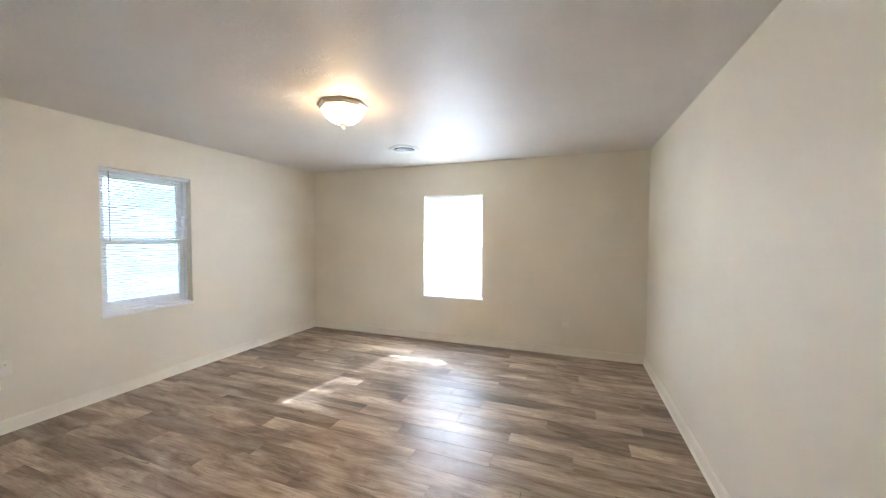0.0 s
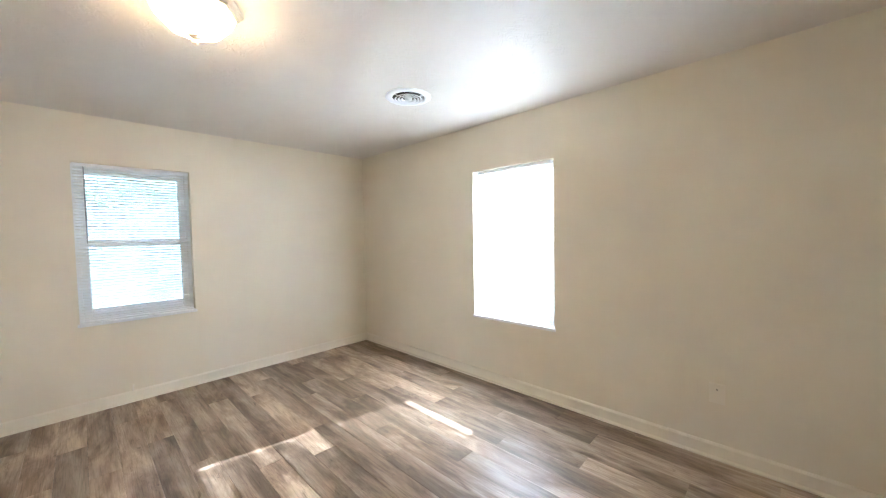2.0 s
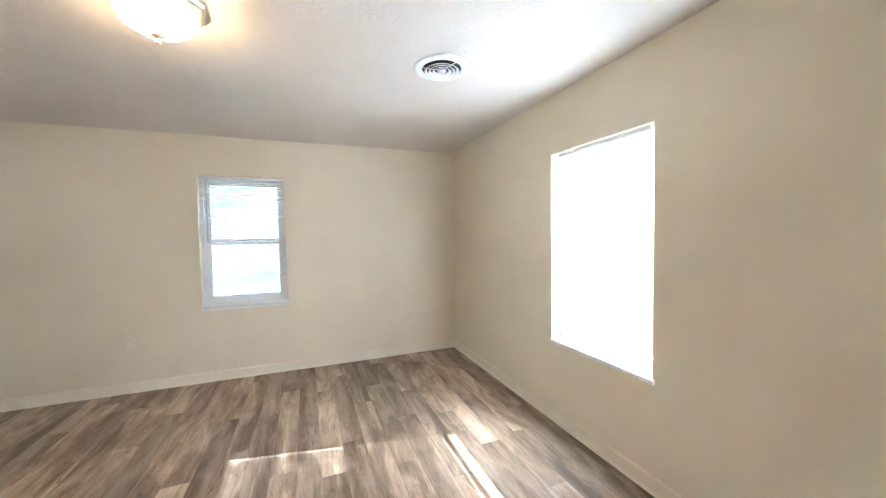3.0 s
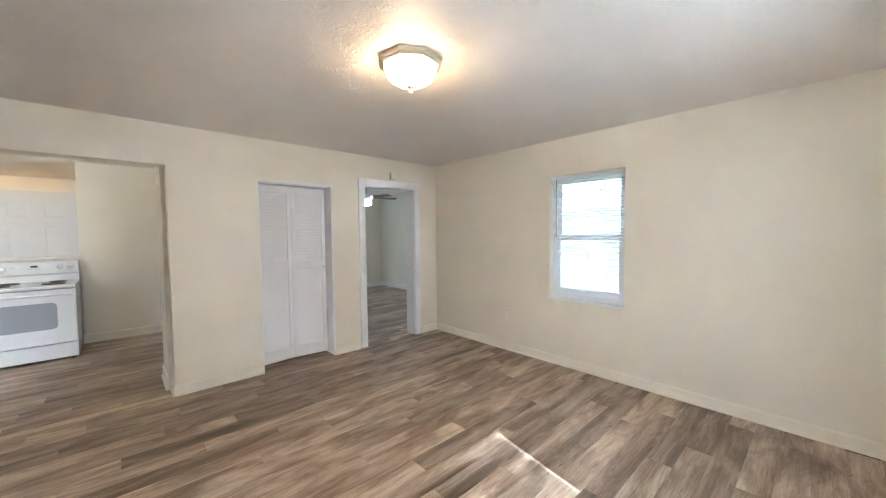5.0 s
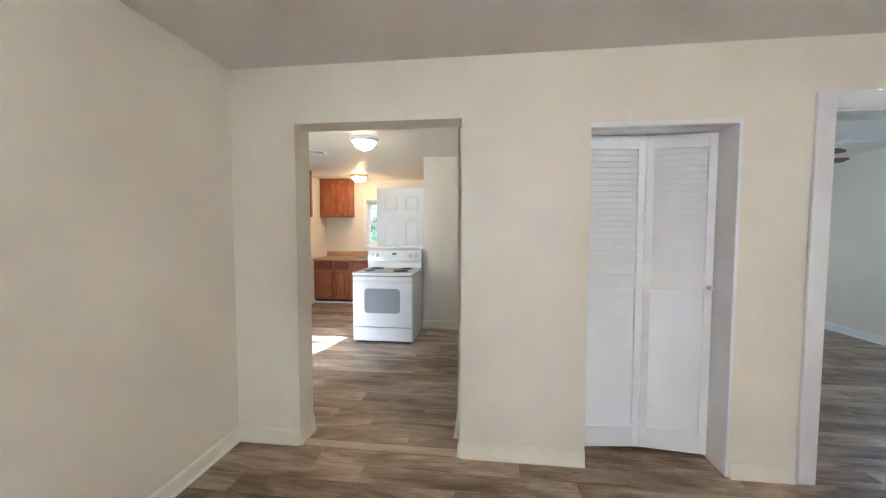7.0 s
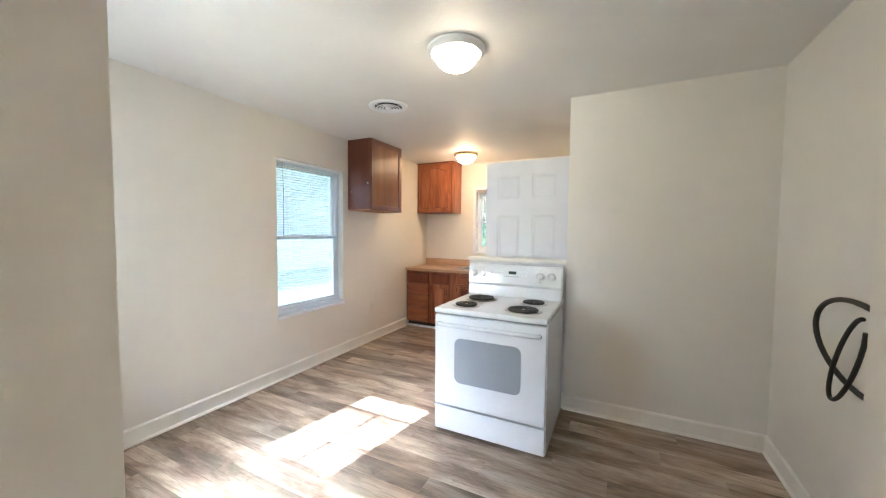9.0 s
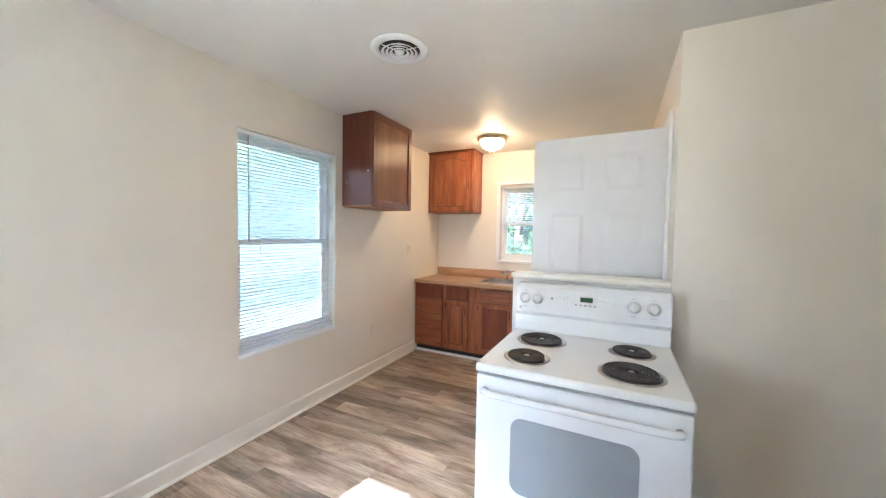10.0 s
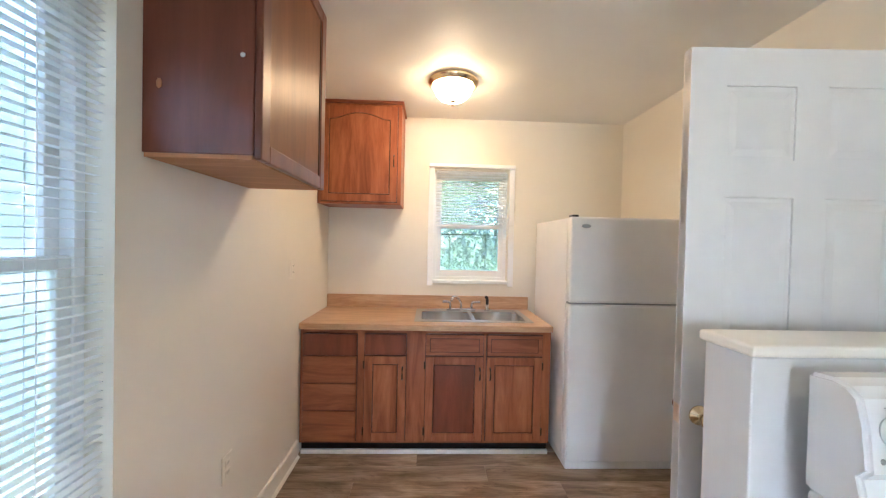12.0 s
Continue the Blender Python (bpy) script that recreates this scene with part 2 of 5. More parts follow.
# edge stain, with the shade of gaps round doors and panels put in
M_LIP = plain("edge_stain_and_shade", (0.075, 0.022, 0.010), 0.5)
M_UNDER = wood("raw_cabinet_underside", (0.38, 0.17, 0.075), (0.46, 0.22, 0.10), (0.54, 0.28, 0.14), 1, 0.6)
M_COUNTER = wood("wood_grain_laminate", (0.42, 0.25, 0.13), (0.55, 0.35, 0.20), (0.64, 0.44, 0.27), 0, 0.3, 1.6)
M_STRIP = wood("transition_strip_wood", (0.50, 0.40, 0.29), (0.62, 0.51, 0.38), (0.70, 0.60, 0.47), 0, 0.4)
M_BLADE = wood("weathered_fan_blade", (0.10, 0.075, 0.06), (0.15, 0.115, 0.09), (0.20, 0.16, 0.13), 0, 0.4)
M_HINGE = plain("antique_bronze", (0.07, 0.045, 0.03), 0.4, 0.8)
M_GLASS = glass_material()
M_BLIND = blind_material()
M_SCREEN, M_SCREEN_THIN = screen_material("hazy_insect_mesh", 0.48), screen_material("thin_hazy_mesh", 0.22)
M_SHADE = glowing("lit_alabaster_glass", (1.0, 0.62, 0.28), LAMP_GLOW)
M_SHADE_K = glowing("lit_white_glass", (1.0, 0.72, 0.40), LAMP_GLOW_KITCHEN)
M_SHADE_BACK = glowing("lit_amber_glass", (1.0, 0.60, 0.26), LAMP_GLOW_BACK)
M_SHADE_B = glowing("lit_opal_glass", (1.0, 0.86, 0.68), 1.6)
M_CABLE = plain("black_rubber", (0.02, 0.018, 0.017), 0.5)
M_GRASS = plain("lawn", (0.10, 0.14, 0.05), 0.9, vary=0.35, scale=3, relief=0.6, fine=40)
M_ROAD = plain("asphalt", (0.10, 0.10, 0.10), 0.85, vary=0.15, scale=4)
M_SIDING = plain("white_siding", (0.36, 0.37, 0.38), 0.6)
M_ROOF = plain("grey_shingles", (0.085, 0.085, 0.088), 0.85, vary=0.25, scale=12)
M_BRICK = plain("red_brick", (0.30, 0.15, 0.11), 0.85, vary=0.25, scale=9)
M_BARK = plain("bark", (0.12, 0.085, 0.06), 0.9, vary=0.3, scale=14, relief=0.6, fine=30)
M_LEAF = leaf_material("leaves", (0.09, 0.135, 0.045), (0.17, 0.23, 0.09))
M_LEAF2 = leaf_material("pale_leaves", (0.115, 0.16, 0.06), (0.20, 0.26, 0.11))
M_TEAL = plain("dark_teal_car_paint", (0.03, 0.07, 0.075), 0.2)
M_SILVER = plain("silver_car_paint", (0.42, 0.43, 0.44), 0.25, 0.4)
M_TYRE = plain("tyre_rubber", (0.02, 0.02, 0.02), 0.8)
M_DARKGL = plain("dark_glass", (0.03, 0.035, 0.04), 0.05)


# ---- mesh helpers ----
def box(bm, x0, x1, y0, y1, z0, z1, bevel=0.0):
    r = bmesh.ops.create_cube(bm, size=1.0)
    for v in r["verts"]:
        v.co = ((x0 + x1) / 2 + v.co.x * (x1 - x0), (y0 + y1) / 2 + v.co.y * (y1 - y0), (z0 + z1) / 2 + v.co.z * (z1 - z0))
    if bevel:
        edges = list({e for v in r["verts"] for e in v.link_edges})
        bmesh.ops.bevel(bm, geom=edges, offset=bevel, segments=2, profile=0.5, affect="EDGES", clamp_overlap=True)
    return bm


def boxes(*specs, bevel=0.0):
    bm = bmesh.new()
    for s in specs:
        box(bm, *s, bevel=bevel)
    return bm


def one(*spec, bevel=0.0):
    return box(bmesh.new(), *spec, bevel=bevel)


def prism(points, y0, y1):
    """A closed outline in x and z, given depth along y."""
    bm = bmesh.new()
    a = [bm.verts.new((x, y0, z)) for x, z in points]
    c = [bm.verts.new((x, y1, z)) for x, z in points]
    bm.faces.new(a)
    bm.faces.new(c[::-1])
    for i in range(len(points)):
        j = (i + 1) % len(points)
        bm.faces.new((a[i], c[i], c[j], a[j]))
    bmesh.ops.recalc_face_normals(bm, faces=bm.faces)
    return bm


def lathe(profile, seg=32, bm=None, at=(0, 0, 0), flat=False):
    """A profile of (radius, z) turned round z."""
    bm = bm or bmesh.new()
    rings = []
    for r, z in profile:
        if r < 1e-5:
            rings.append([bm.verts.new((at[0], at[1], at[2] + z))])
        else:
            rings.append([bm.verts.new((at[0] + r * math.cos(2 * math.pi * (i + 0.5) / seg), at[1] + r * math.sin(2 * math.pi * (i + 0.5) / seg), at[2] + z)) for i in range(seg)])
    for p, q in zip(rings, rings[1:]):
        for i in range(seg):
            j = (i + 1) % seg
            f = [p[i % len(p)], p[j % len(p)], q[j % len(q)], q[i % len(q)]]
            f = [v for k, v in enumerate(f) if v not in f[:k]]
            if len(f) > 2:
                bm.faces.new(f).smooth = not flat
    bmesh.ops.recalc_face_normals(bm, faces=bm.faces)
    return bm


def tube(points, r, seg=10, bm=None):
    """A round rod along points."""
    bm = bm or bmesh.new()
    pts = [Vector(p) for p in points]
    rings = []
    up = Vector((0.13, 0.31, 0.94))
    for i, p in enumerate(pts):
        d = (pts[min(i + 1, len(pts) - 1)] - pts[max(i - 1, 0)]).normalized()
        a = d.cross(up)
        if a.length < 0.05:
            a = d.cross(Vector((1, 0, 0)))
        a.normalize()
        c = d.cross(a)
        rings.append([bm.verts.new(p + r * (math.cos(t) * a + math.sin(t) * c)) for t in (2 * math.pi * k / seg for k in range(seg))])
    for p, q in zip(rings, rings[1:]):
        for i in range(seg):
            bm.faces.new((p[i], p[(i + 1) % seg], q[(i + 1) % seg], q[i])).smooth = True
    bm.faces.new(rings[0][::-1])
    bm.faces.new(rings[-1])
    bmesh.ops.recalc_face_normals(bm, faces=bm.faces)
    return bm


def mesh_of(name, bm, material):
    me = bpy.data.meshes.new(name)
    bm.to_mesh(me)
    bm.free()
    me.materials.append(material)
    return me


def part(name, bm, material, parent, label=""):
    ob = new(name, mesh_of(name, bm, material))
    ob.parent = parent
    return tagged(ob, label)


def thing(name, m, label, category, group="", kind=""):
    ob = new(name)
    ob.empty_display_size = 0.1
    ob.matrix_world = m
    return tagged(ob, label, category, group, kind)


def solid(name, bm, material, label, category, kind="structure", group=""):
    return tagged(new(name, mesh_of(name, bm, material)), label, category, group, kind)


def wall_mesh(axis, p0, p1, a0, a1, top, holes):
    """A wall whose faces lie at p0 and p1 on axis, running from a0 to a1, with holes (b0, b1, z0, z1) right through it."""
    bm = bmesh.new()

    def add(b0, b1, z0, z1):
        if b1 - b0 > 1e-4 and z1 - z0 > 1e-4:
            box(bm, *((p0, p1, b0, b1) if axis == "x" else (b0, b1, p0, p1)), z0, z1)
    at = a0
    for b0, b1, z0, z1 in sorted(holes):
        add(at, b0, 0, top)
        add(b0, b1, 0, z0)
        add(b0, b1, z1, top)
        at = b1
    add(at, a1, 0, top)
    return bm


# ---- structure ----
H_LIV, H_KIT, H_BED = 2.42, 2.435, 2.44
TOP = 2.60
W1, W2 = (2.003, 2.78, 0.728, 2.033), (-2.01, -1.178, 0.615, 1.993)
K1, K2 = (-2.885, -2.018, 0.592, 2.070), (0.925, 1.55, 1.095, 2.01)
B1, F1 = (-2.55, -1.75, 0.70, 2.15), (1.25, 1.915, 0.98, 1.90)
solid("wall_south", wall_mesh("y", -0.06, 0.12, -5.95, 2.55, TOP, [(-3.50, -2.70, 0, 2.05), (-2.28, -1.49, 0, 2.0), (-0.75, 0.30, 0, 2.065), F1]), M_WALL, "cream painted wall with a cased opening to the kitchen", "wall")
solid("wall_north", wall_mesh("y", 4.69, 4.85, -4.06, 0.89, TOP, [W2]), M_WALL, "cream painted outer wall with a window", "wall")
solid("wall_west", wall_mesh("x", -4.06, -3.90, 0.12, 4.69, TOP, [W1]), M_WALL, "cream painted outer wall with a window", "wall")
solid("wall_east", wall_mesh("x", 0.735, 0.89, 0.12, 4.69, TOP, []), M_WALL, "plain cream painted wall", "wall")
solid("kitchen_wall_east", wall_mesh("x", 2.41, 2.55, -4.98, -0.06, TOP, [K1]), M_KWALL, "cream painted kitchen wall with a window", "wall")
solid("kitchen_wall_south", wall_mesh("y", -4.98, -4.84, -1.52, 2.41, TOP, [K2]), M_KWALL, "cream painted kitchen wall above the sink", "wall")
solid("kitchen_wall_partition", wall_mesh("y", -2.82, -2.70, -1.40, -0.03, TOP, []), M_KWALL, "cream painted partition beside the stove", "wall")
solid("kitchen_wall_inner", wall_mesh("x", -0.15, -0.03, -4.84, -2.82, TOP, [(-3.80, -2.985, 0, 2.06)]), M_KWALL, "cream painted wall with a doorway", "wall")
solid("kitchen_wall_west", wall_mesh("x", -1.40, -1.28, -2.82, -0.06, TOP, []), M_KWALL, "plain cream painted wall", "wall")
solid("kitchen_wall_stub", one(-1.28, -0.718, -0.55, -0.061, 0, TOP), M_KWALL, "cream painted wall block beside the opening", "wall")
solid("side_room_wall", wall_mesh("x", -1.52, -1.40, -4.84, -2.70, TOP, []), M_KWALL, "plain cream painted wall", "wall")
solid("closet_wall", boxes((-2.35, -1.40, -0.85, -0.75, 0, TOP), (-2.45, -2.35, -4.35, -0.06, 0, TOP)), M_WALL, "plain painted closet and bedroom wall", "wall")
solid("bedroom_wall_west", wall_mesh("x", -5.95, -5.80, -4.50, -0.06, TOP, [B1]), M_WALL, "cream painted bedroom wall with a window", "wall")
solid("bedroom_wall_south", wall_mesh("y", -4.50, -4.35, -5.80, -2.35, TOP, [(-4.2, -3.2, 0.7, 2.1)]), M_WALL, "plain cream painted bedroom wall", "wall")
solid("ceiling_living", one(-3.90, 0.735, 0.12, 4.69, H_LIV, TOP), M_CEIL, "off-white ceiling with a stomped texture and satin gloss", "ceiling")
solid("ceiling_kitchen", boxes((-1.28, 2.41, -2.70, -0.06, H_KIT, TOP), (-0.03, 2.41, -4.84, -2.70, H_KIT, TOP)), M_KCEIL, "smooth off-white kitchen ceiling", "ceiling")
solid("ceiling_bedroom", boxes((-5.80, -2.45, -4.35, -0.06, H_BED, TOP), (-2.35, -1.40, -0.75, -0.06, H_BED, TOP), (-1.40, -0.15, -4.84, -2.82, H_BED, TOP)), M_KCEIL, "plain white ceiling of the back rooms", "ceiling")
# unseen front eave drawn out to y 0.86 to cut skylight on the kitchen floor
solid("roof_slab", boxes((-6.3, 2.95, -5.4, 0.86, TOP + 0.004, TOP + 0.25), (-4.4, 1.2, 0.86, 5.2, TOP + 0.004, TOP + 0.25)), M_ROOF, "grey shingled roof over the rooms, front eave lengthened for shade", "roof")

# half wall behind the stove
half = solid("half_wall", one(-0.03, 0.80, -2.87, -2.725, 0, 1.150, bevel=0.004), M_DOORW, "low white painted half wall behind the stove", "half wall")
part("cap", one(-0.03, 0.812, -2.882, -2.713, 1.151, 1.180, bevel=0.008), M_BASE, half, "rounded cream painted cap board")


def baseboard(bm, x0, y0, x1, y1, nx, ny, h=0.10, t=0.014):
    """A board with a bevelled top and a quarter-round shoe along a wall; (nx, ny) points into the room."""
    prof = [(0, 0), (t + 0.012, 0), (t + 0.011, 0.008), (t, 0.018), (t, h - 0.012), (t * 0.45, h), (0, h)]
    ring = [[bm.verts.new((x + nx * d, y + ny * d, z)) for d, z in prof] for x, y in ((x0, y0), (x1, y1))]
    k = len(prof)
    for i in range(k):
        bm.faces.new((ring[0][i], ring[0][(i + 1) % k], ring[1][(i + 1) % k], ring[1][i]))
    bm.faces.new(ring[0][::-1])
    bm.faces.new(ring[1])


def boards(name, runs, material, label, h=0.10):
    ob = thing(name, Matrix.Identity(4), label, "baseboard", kind="structure")
    for r in runs:
        bm = bmesh.new()
        baseboard(bm, *r, h=h)
        bmesh.ops.recalc_face_normals(bm, faces=bm.faces)
        part("board", bm, material, ob)


boards("baseboard_living", [(-3.90, 4.69, 0.735, 4.69, 0, -1), (-3.90, 0.12, -3.90, 4.69, 1, 0), (0.735, 0.12, 0.735, 4.69, -1, 0),
       (0.30, 0.12, 0.735, 0.12, 0, 1), (-1.49, 0.12, -0.75, 0.12, 0, 1), (-2.61, 0.12, -2.28, 0.12, 0, 1), (-3.90, 0.12, -3.59, 0.12, 0, 1),
       (0.30, -0.06, 0.30, 0.134, -1, 0), (-0.75, -0.06, -0.75, 0.134, 1, 0)], M_BASE_WALL, "cream painted baseboard with a quarter-round shoe", 0.095)
boards("baseboard_kitchen", [(2.41, -4.2, 2.41, -0.06, -1, 0), (-1.28, -2.70, -0.03, -2.70, 0, 1), (-1.28, -2.70, -1.28, -0.55, 1, 0),
       (-0.03, -2.725, 0.80, -2.725, 0, 1), (0.80, -2.87, 0.80, -2.725, 1, 0), (-0.03, -4.84, -0.03, -3.85, 1, 0), (0.30, -0.06, 2.41, -0.06, 0, -1), (-1.28, -0.55, -0.718, -0.55, 0, -1), (-0.718, -0.55, -0.718, -0.06, 1, 0)],
       M_BASE, "cream painted kitchen baseboard", 0.115)
boards("baseboard_bedroom", [(-5.80, -4.35, -5.80, -0.06, 1, 0), (-5.80, -4.35, -2.45, -4.35, 0, 1), (-2.45, -4.35, -2.45, -0.06, -1, 0)], M_TRIM, "white bedroom baseboard", 0.10)

# bedroom doorway: jambs, stop and casing
door_1 = thing("door_1", pose(-3.10, 0.12, 0), "white painted cased doorway to the bedroom", "doorway", kind="structure")
part("jamb", one(0.38, 0.40, -0.183, 0.003, 0, 2.05), M_TRIM, door_1)
part("jamb", one(-0.40, -0.38, -0.183, 0.003, 0, 2.05), M_TRIM, door_1)
part("head_jamb", one(-0.38, 0.38, -0.183, 0.003, 2.03, 2.05), M_TRIM, door_1)
part("casing", one(0.39, 0.48, 0.001, 0.022, 0, 2.13, bevel=0.005), M_TRIM, door_1)
part("casing", one(-0.48, -0.39, 0.001, 0.022, 0, 2.13, bevel=0.005), M_TRIM, door_1)
part("head_casing", one(-0.39, 0.39, 0.001, 0.021, 2.04, 2.13, bevel=0.005), M_TRIM, door_1)
part("strike_plate", one(-0.38, -0.377, -0.09, -0.06, 0.92, 0.98), M_NICKEL, door_1, "small metal strike plate")

# kitchen inner doorway casing
door_3 = thing("door_3", pose(-0.03, -3.38, 0), "white painted casing round the side doorway", "doorway", kind="structure")
for y0, y1, z0, z1 in ((-0.475, -0.41, 0, 2.125), (0.405, 0.47, 0, 2.125), (-0.41, 0.405, 2.06, 2.125)):
    part("casing", one(0.001, 0.018, y0, y1, z0, z1, bevel=0.004), M_TRIM, door_3)

# floor strip in the opening
solid("threshold", prism([(-0.75, 0.001), (0.30, 0.001), (0.30, 0.010), (-0.75, 0.010)], 0.072, 0.132), M_STRIP, "light wood transition strip across the opening", "threshold")


# ---- windows and blinds ----
def window(name, m, w, z0, z1, depth, label, muntins=(), mid=0.5, f=0.03, s=0.036, fixed=False, screen=None):
    """A white double-hung unit set in the wall's opening; local x runs along the wall, y outward, z up from the floor."""
    ob = thing(name, m, label, "window", kind="structure")
    a, h = w / 2, z1 - z0
    y0, y1 = 0.075, depth
    part("window_frame", boxes((-a, -a + f, y0, y1, z0, z1), (a - f, a, y0, y1, z0, z1), (-a + f, a - f, y0, y1, z0, z0 + f), (-a + f, a - f, y0, y1, z1 - f, z1), bevel=0.003), M_WHITE, ob)
    zm = z0 + h * mid
    levels = ((z0 + f, zm + 0.02, y0 + 0.006, y0 + 0.034), (zm - 0.02, z1 - f, y0 + 0.036, y0 + 0.064))
    for k, (b0, b1, ya, yb) in enumerate(((z0 + f, z1 - f, y0 + 0.006, y0 + 0.034),) if fixed else levels):
        sash = part("lower_sash" if k == 0 else "upper_sash", boxes((-a + f, -a + f + s, ya, yb, b0, b1), (a - f - s, a - f, ya, yb, b0, b1), (-a + f + s, a - f - s, ya, yb, b0, b0 + (s if k or fixed else s * 1.5)), (-a + f + s, a - f - s, ya, yb, b1 - s, b1), bevel=0.003), M_WHITE, ob)
        pane = part("pane", one(-a + f + s - 0.004, a - f - s + 0.004, (ya + yb) / 2 - 0.002, (ya + yb) / 2 + 0.002, b0 + s - 0.004, b1 - s + 0.004), M_GLASS, sash)
        pane.visible_shadow = False
        if k == 0:
            for x in (-w * 0.2, w * 0.2):
                part("sash_lock", one(x - 0.02, x + 0.02, ya + 0.004, yb, b1, b1 + 0.012, bevel=0.003), M_WHITE, sash)
    if screen:
        # sheet that veils the view with haze, as glare on the window would
        part("insect_screen", one(-a + f, a - f, y1 - 0.006, y1 - 0.0045, z0 + f, z1 - f), screen, ob, "grey insect screen mesh with added haze")
    for b in muntins:
        part("muntin", one(*b), M_WHITE, ob)
    part("window_sill", one(-a - 0.012, a + 0.012, -0.012, y0 + 0.002, z0 - 0.022, z0 + 0.004, bevel=0.004), M_WHITE, ob)
    return ob


def blind(m, w, z0, z1, tilt, label, pitch=0.0235, wand=-1, bottom=None, deep=0.035, twist=0.0):
    """A mini-blind hung in an opening: headrail, curved slats, ladder cords, bottom rail and tilt wand."""
    ob = thing("window_blind", m, label, "window blind")
    a = w / 2 - 0.008
    zb = z0 if bottom is None else bottom
    part("headrail", one(-a, a, deep - 0.014, deep + 0.014, z1 - 0.028, z1 - 0.002, bevel=0.002), M_WHITE, ob)
    part("bottom_rail", one(-a, a, deep - 0.012, deep + 0.012, zb, zb + 0.012, bevel=0.003), M_WHITE, ob)
    sl = bmesh.new()
    rows = []
    steps = 8 if twist else 1
    for q in range(steps + 1):
        x, turn = a * (2 * q / steps - 1), radians(tilt + twist * q / steps)
        c, s = math.cos(turn), math.sin(turn)
        row = []
        for i in range(5):
            u = (i - 2) / 2 * 0.0125
            v = 0.0022 * (1 - ((i - 2) / 2) ** 2)
            row.append(sl.verts.new((x, u * c - v * s, u * s + v * c)))
        rows.append(row)
    for p, q in zip(rows, rows[1:]):
        for i in range(4):
            sl.faces.new((p[i], p[i + 1], q[i + 1], q[i])).smooth = True
    me = mesh_of("slat", sl, M_BLIND)
    z = z1 - 0.042
    rng = random.Random(int(w * 1000))
    while z > zb + 0.02:
        o = new("slat", me)
        o.parent = ob
        o.matrix_basis = pose(0, deep, z + rng.uniform(-0.0008, 0.0008), rng.uniform(-0.7, 0.7), rng.uniform(-0.12, 0.12), 0)
        z -= pitch
    for x in (-a * 0.62, a * 0.62):
        part("ladder_cord", boxes((x - 0.001, x + 0.001, deep - 0.0135, deep - 0.012, zb, z1 - 0.02), (x - 0.001, x + 0.001, deep + 0.012, deep + 0.0135, zb, z1 - 0.02)), M_WHITE, ob)
    if wand:
        x = wand * a * 0.83
        part("tilt_wand", tube([(x, deep - 0.02, z1 - 0.03), (x, deep - 0.024, z1 - 0.3), (x, deep - 0.022, zb + (z1 - zb) * 0.5)], 0.004, 6), M_GREYPL, ob, "thin grey tilt wand")
    return ob


def set_window(name, axis, face, span, turn, depth, label, btilt=None, blabel="", **kw):
    b0, b1, z0, z1 = span
    c = (b0 + b1) / 2
    m = pose(*((face, c) if axis == "x" else (c, face)), 0, 0, 0, turn)
    window(name, m, b1 - b0, z0, z1, depth, label, **kw)
    if btilt is not None:
        return m, b1 - b0, z0, z1


m, w, a, b = set_window("window_1", "x", -3.90, W1, 90, 0.15, "white vinyl double-hung window in the cream wall", 0, s=0.05, screen=M_SCREEN)
blind(m, w, a + 0.006, b, -14, "white mini-blind with open slats in a window", deep=0.03)
m, w, a, b = set_window("window_2", "y", 4.69, W2, 0, 0.16, "white vinyl double-hung window behind a closed blind", 0, f=0.016, s=0.045)
blind(m @ pose(0.0065, 0, 0), w - 0.081, a + 0.107, b, 79, "white mini-blind with closed sunlit slats", deep=0.04, pitch=0.0243, twist=11)
m, w, a, b = set_window("window_3", "x", 2.41, K1, -90, 0.14, "white vinyl double-hung kitchen window", 0, screen=M_SCREEN)
blind(m, w, a + 0.02, b, -1, "white mini-blind with open slats in the kitchen window", deep=0.03)
m, w, a, b = set_window("window_4", "y", -4.84, K2, 180, 0.14, "white double-hung window above the sink", 0, screen=M_SCREEN_THIN)
blind(m, w - 0.02, a, b + 0.012, -14, "short white mini-blind covering the upper sash", bottom=a + (b - a) * 0.49, wand=0, deep=0.03)
win4 = thing("trim", pose(1.2375, -4.84, 0, 0, 0, 180), "white casing round the window over the sink", "trim", kind="structure")
kw2, kz0, kz1 = (K2[1] - K2[0]) / 2, K2[2], K2[3]
part("side_casing", one(-kw2 - 0.045, -kw2, -0.016, -0.001, kz0 - 0.04, kz1 + 0.02, bevel=0.004), M_TRIM, win4)
part("side_casing", one(kw2, kw2 + 0.045, -0.016, -0.001, kz0 - 0.04, kz1 + 0.02, bevel=0.004), M_TRIM, win4)
part("screen_bar", one(-kw2 + 0.07, kw2 - 0.07, 0.115, 0.121, kz0 + 0.385, kz0 + 0.393), M_DARK, win4, "thin dark screen bar")
for x in (-0.17, 0.14):
    part("screen_bar", one(x - 0.003, x + 0.003, 0.115, 0.121, kz0 + 0.04, kz0 + 0.384), M_DARK, win4)
part("head_casing", one(-kw2 - 0.045, kw2 + 0.045, -0.03, -0.001, kz1 + 0.021, kz1 + 0.05, bevel=0.004), M_TRIM, win4)
m, w, a, b = set_window("window_5", "x", -5.80, B1, 90, 0.15, "white bedroom window", 0)
blind(m, w, a + 0.01, b, -15, "white mini-blind in the bedroom window", deep=0.03, pitch=0.03)
# unseen window, added to brighten the bedroom and hold its fill lamp
set_window("added_window_7", "y", -4.35, (-4.2, -3.2, 0.7, 2.1), 180, 0.15, "white bedroom window")
fw = (F1[1] - F1[0]) / 2
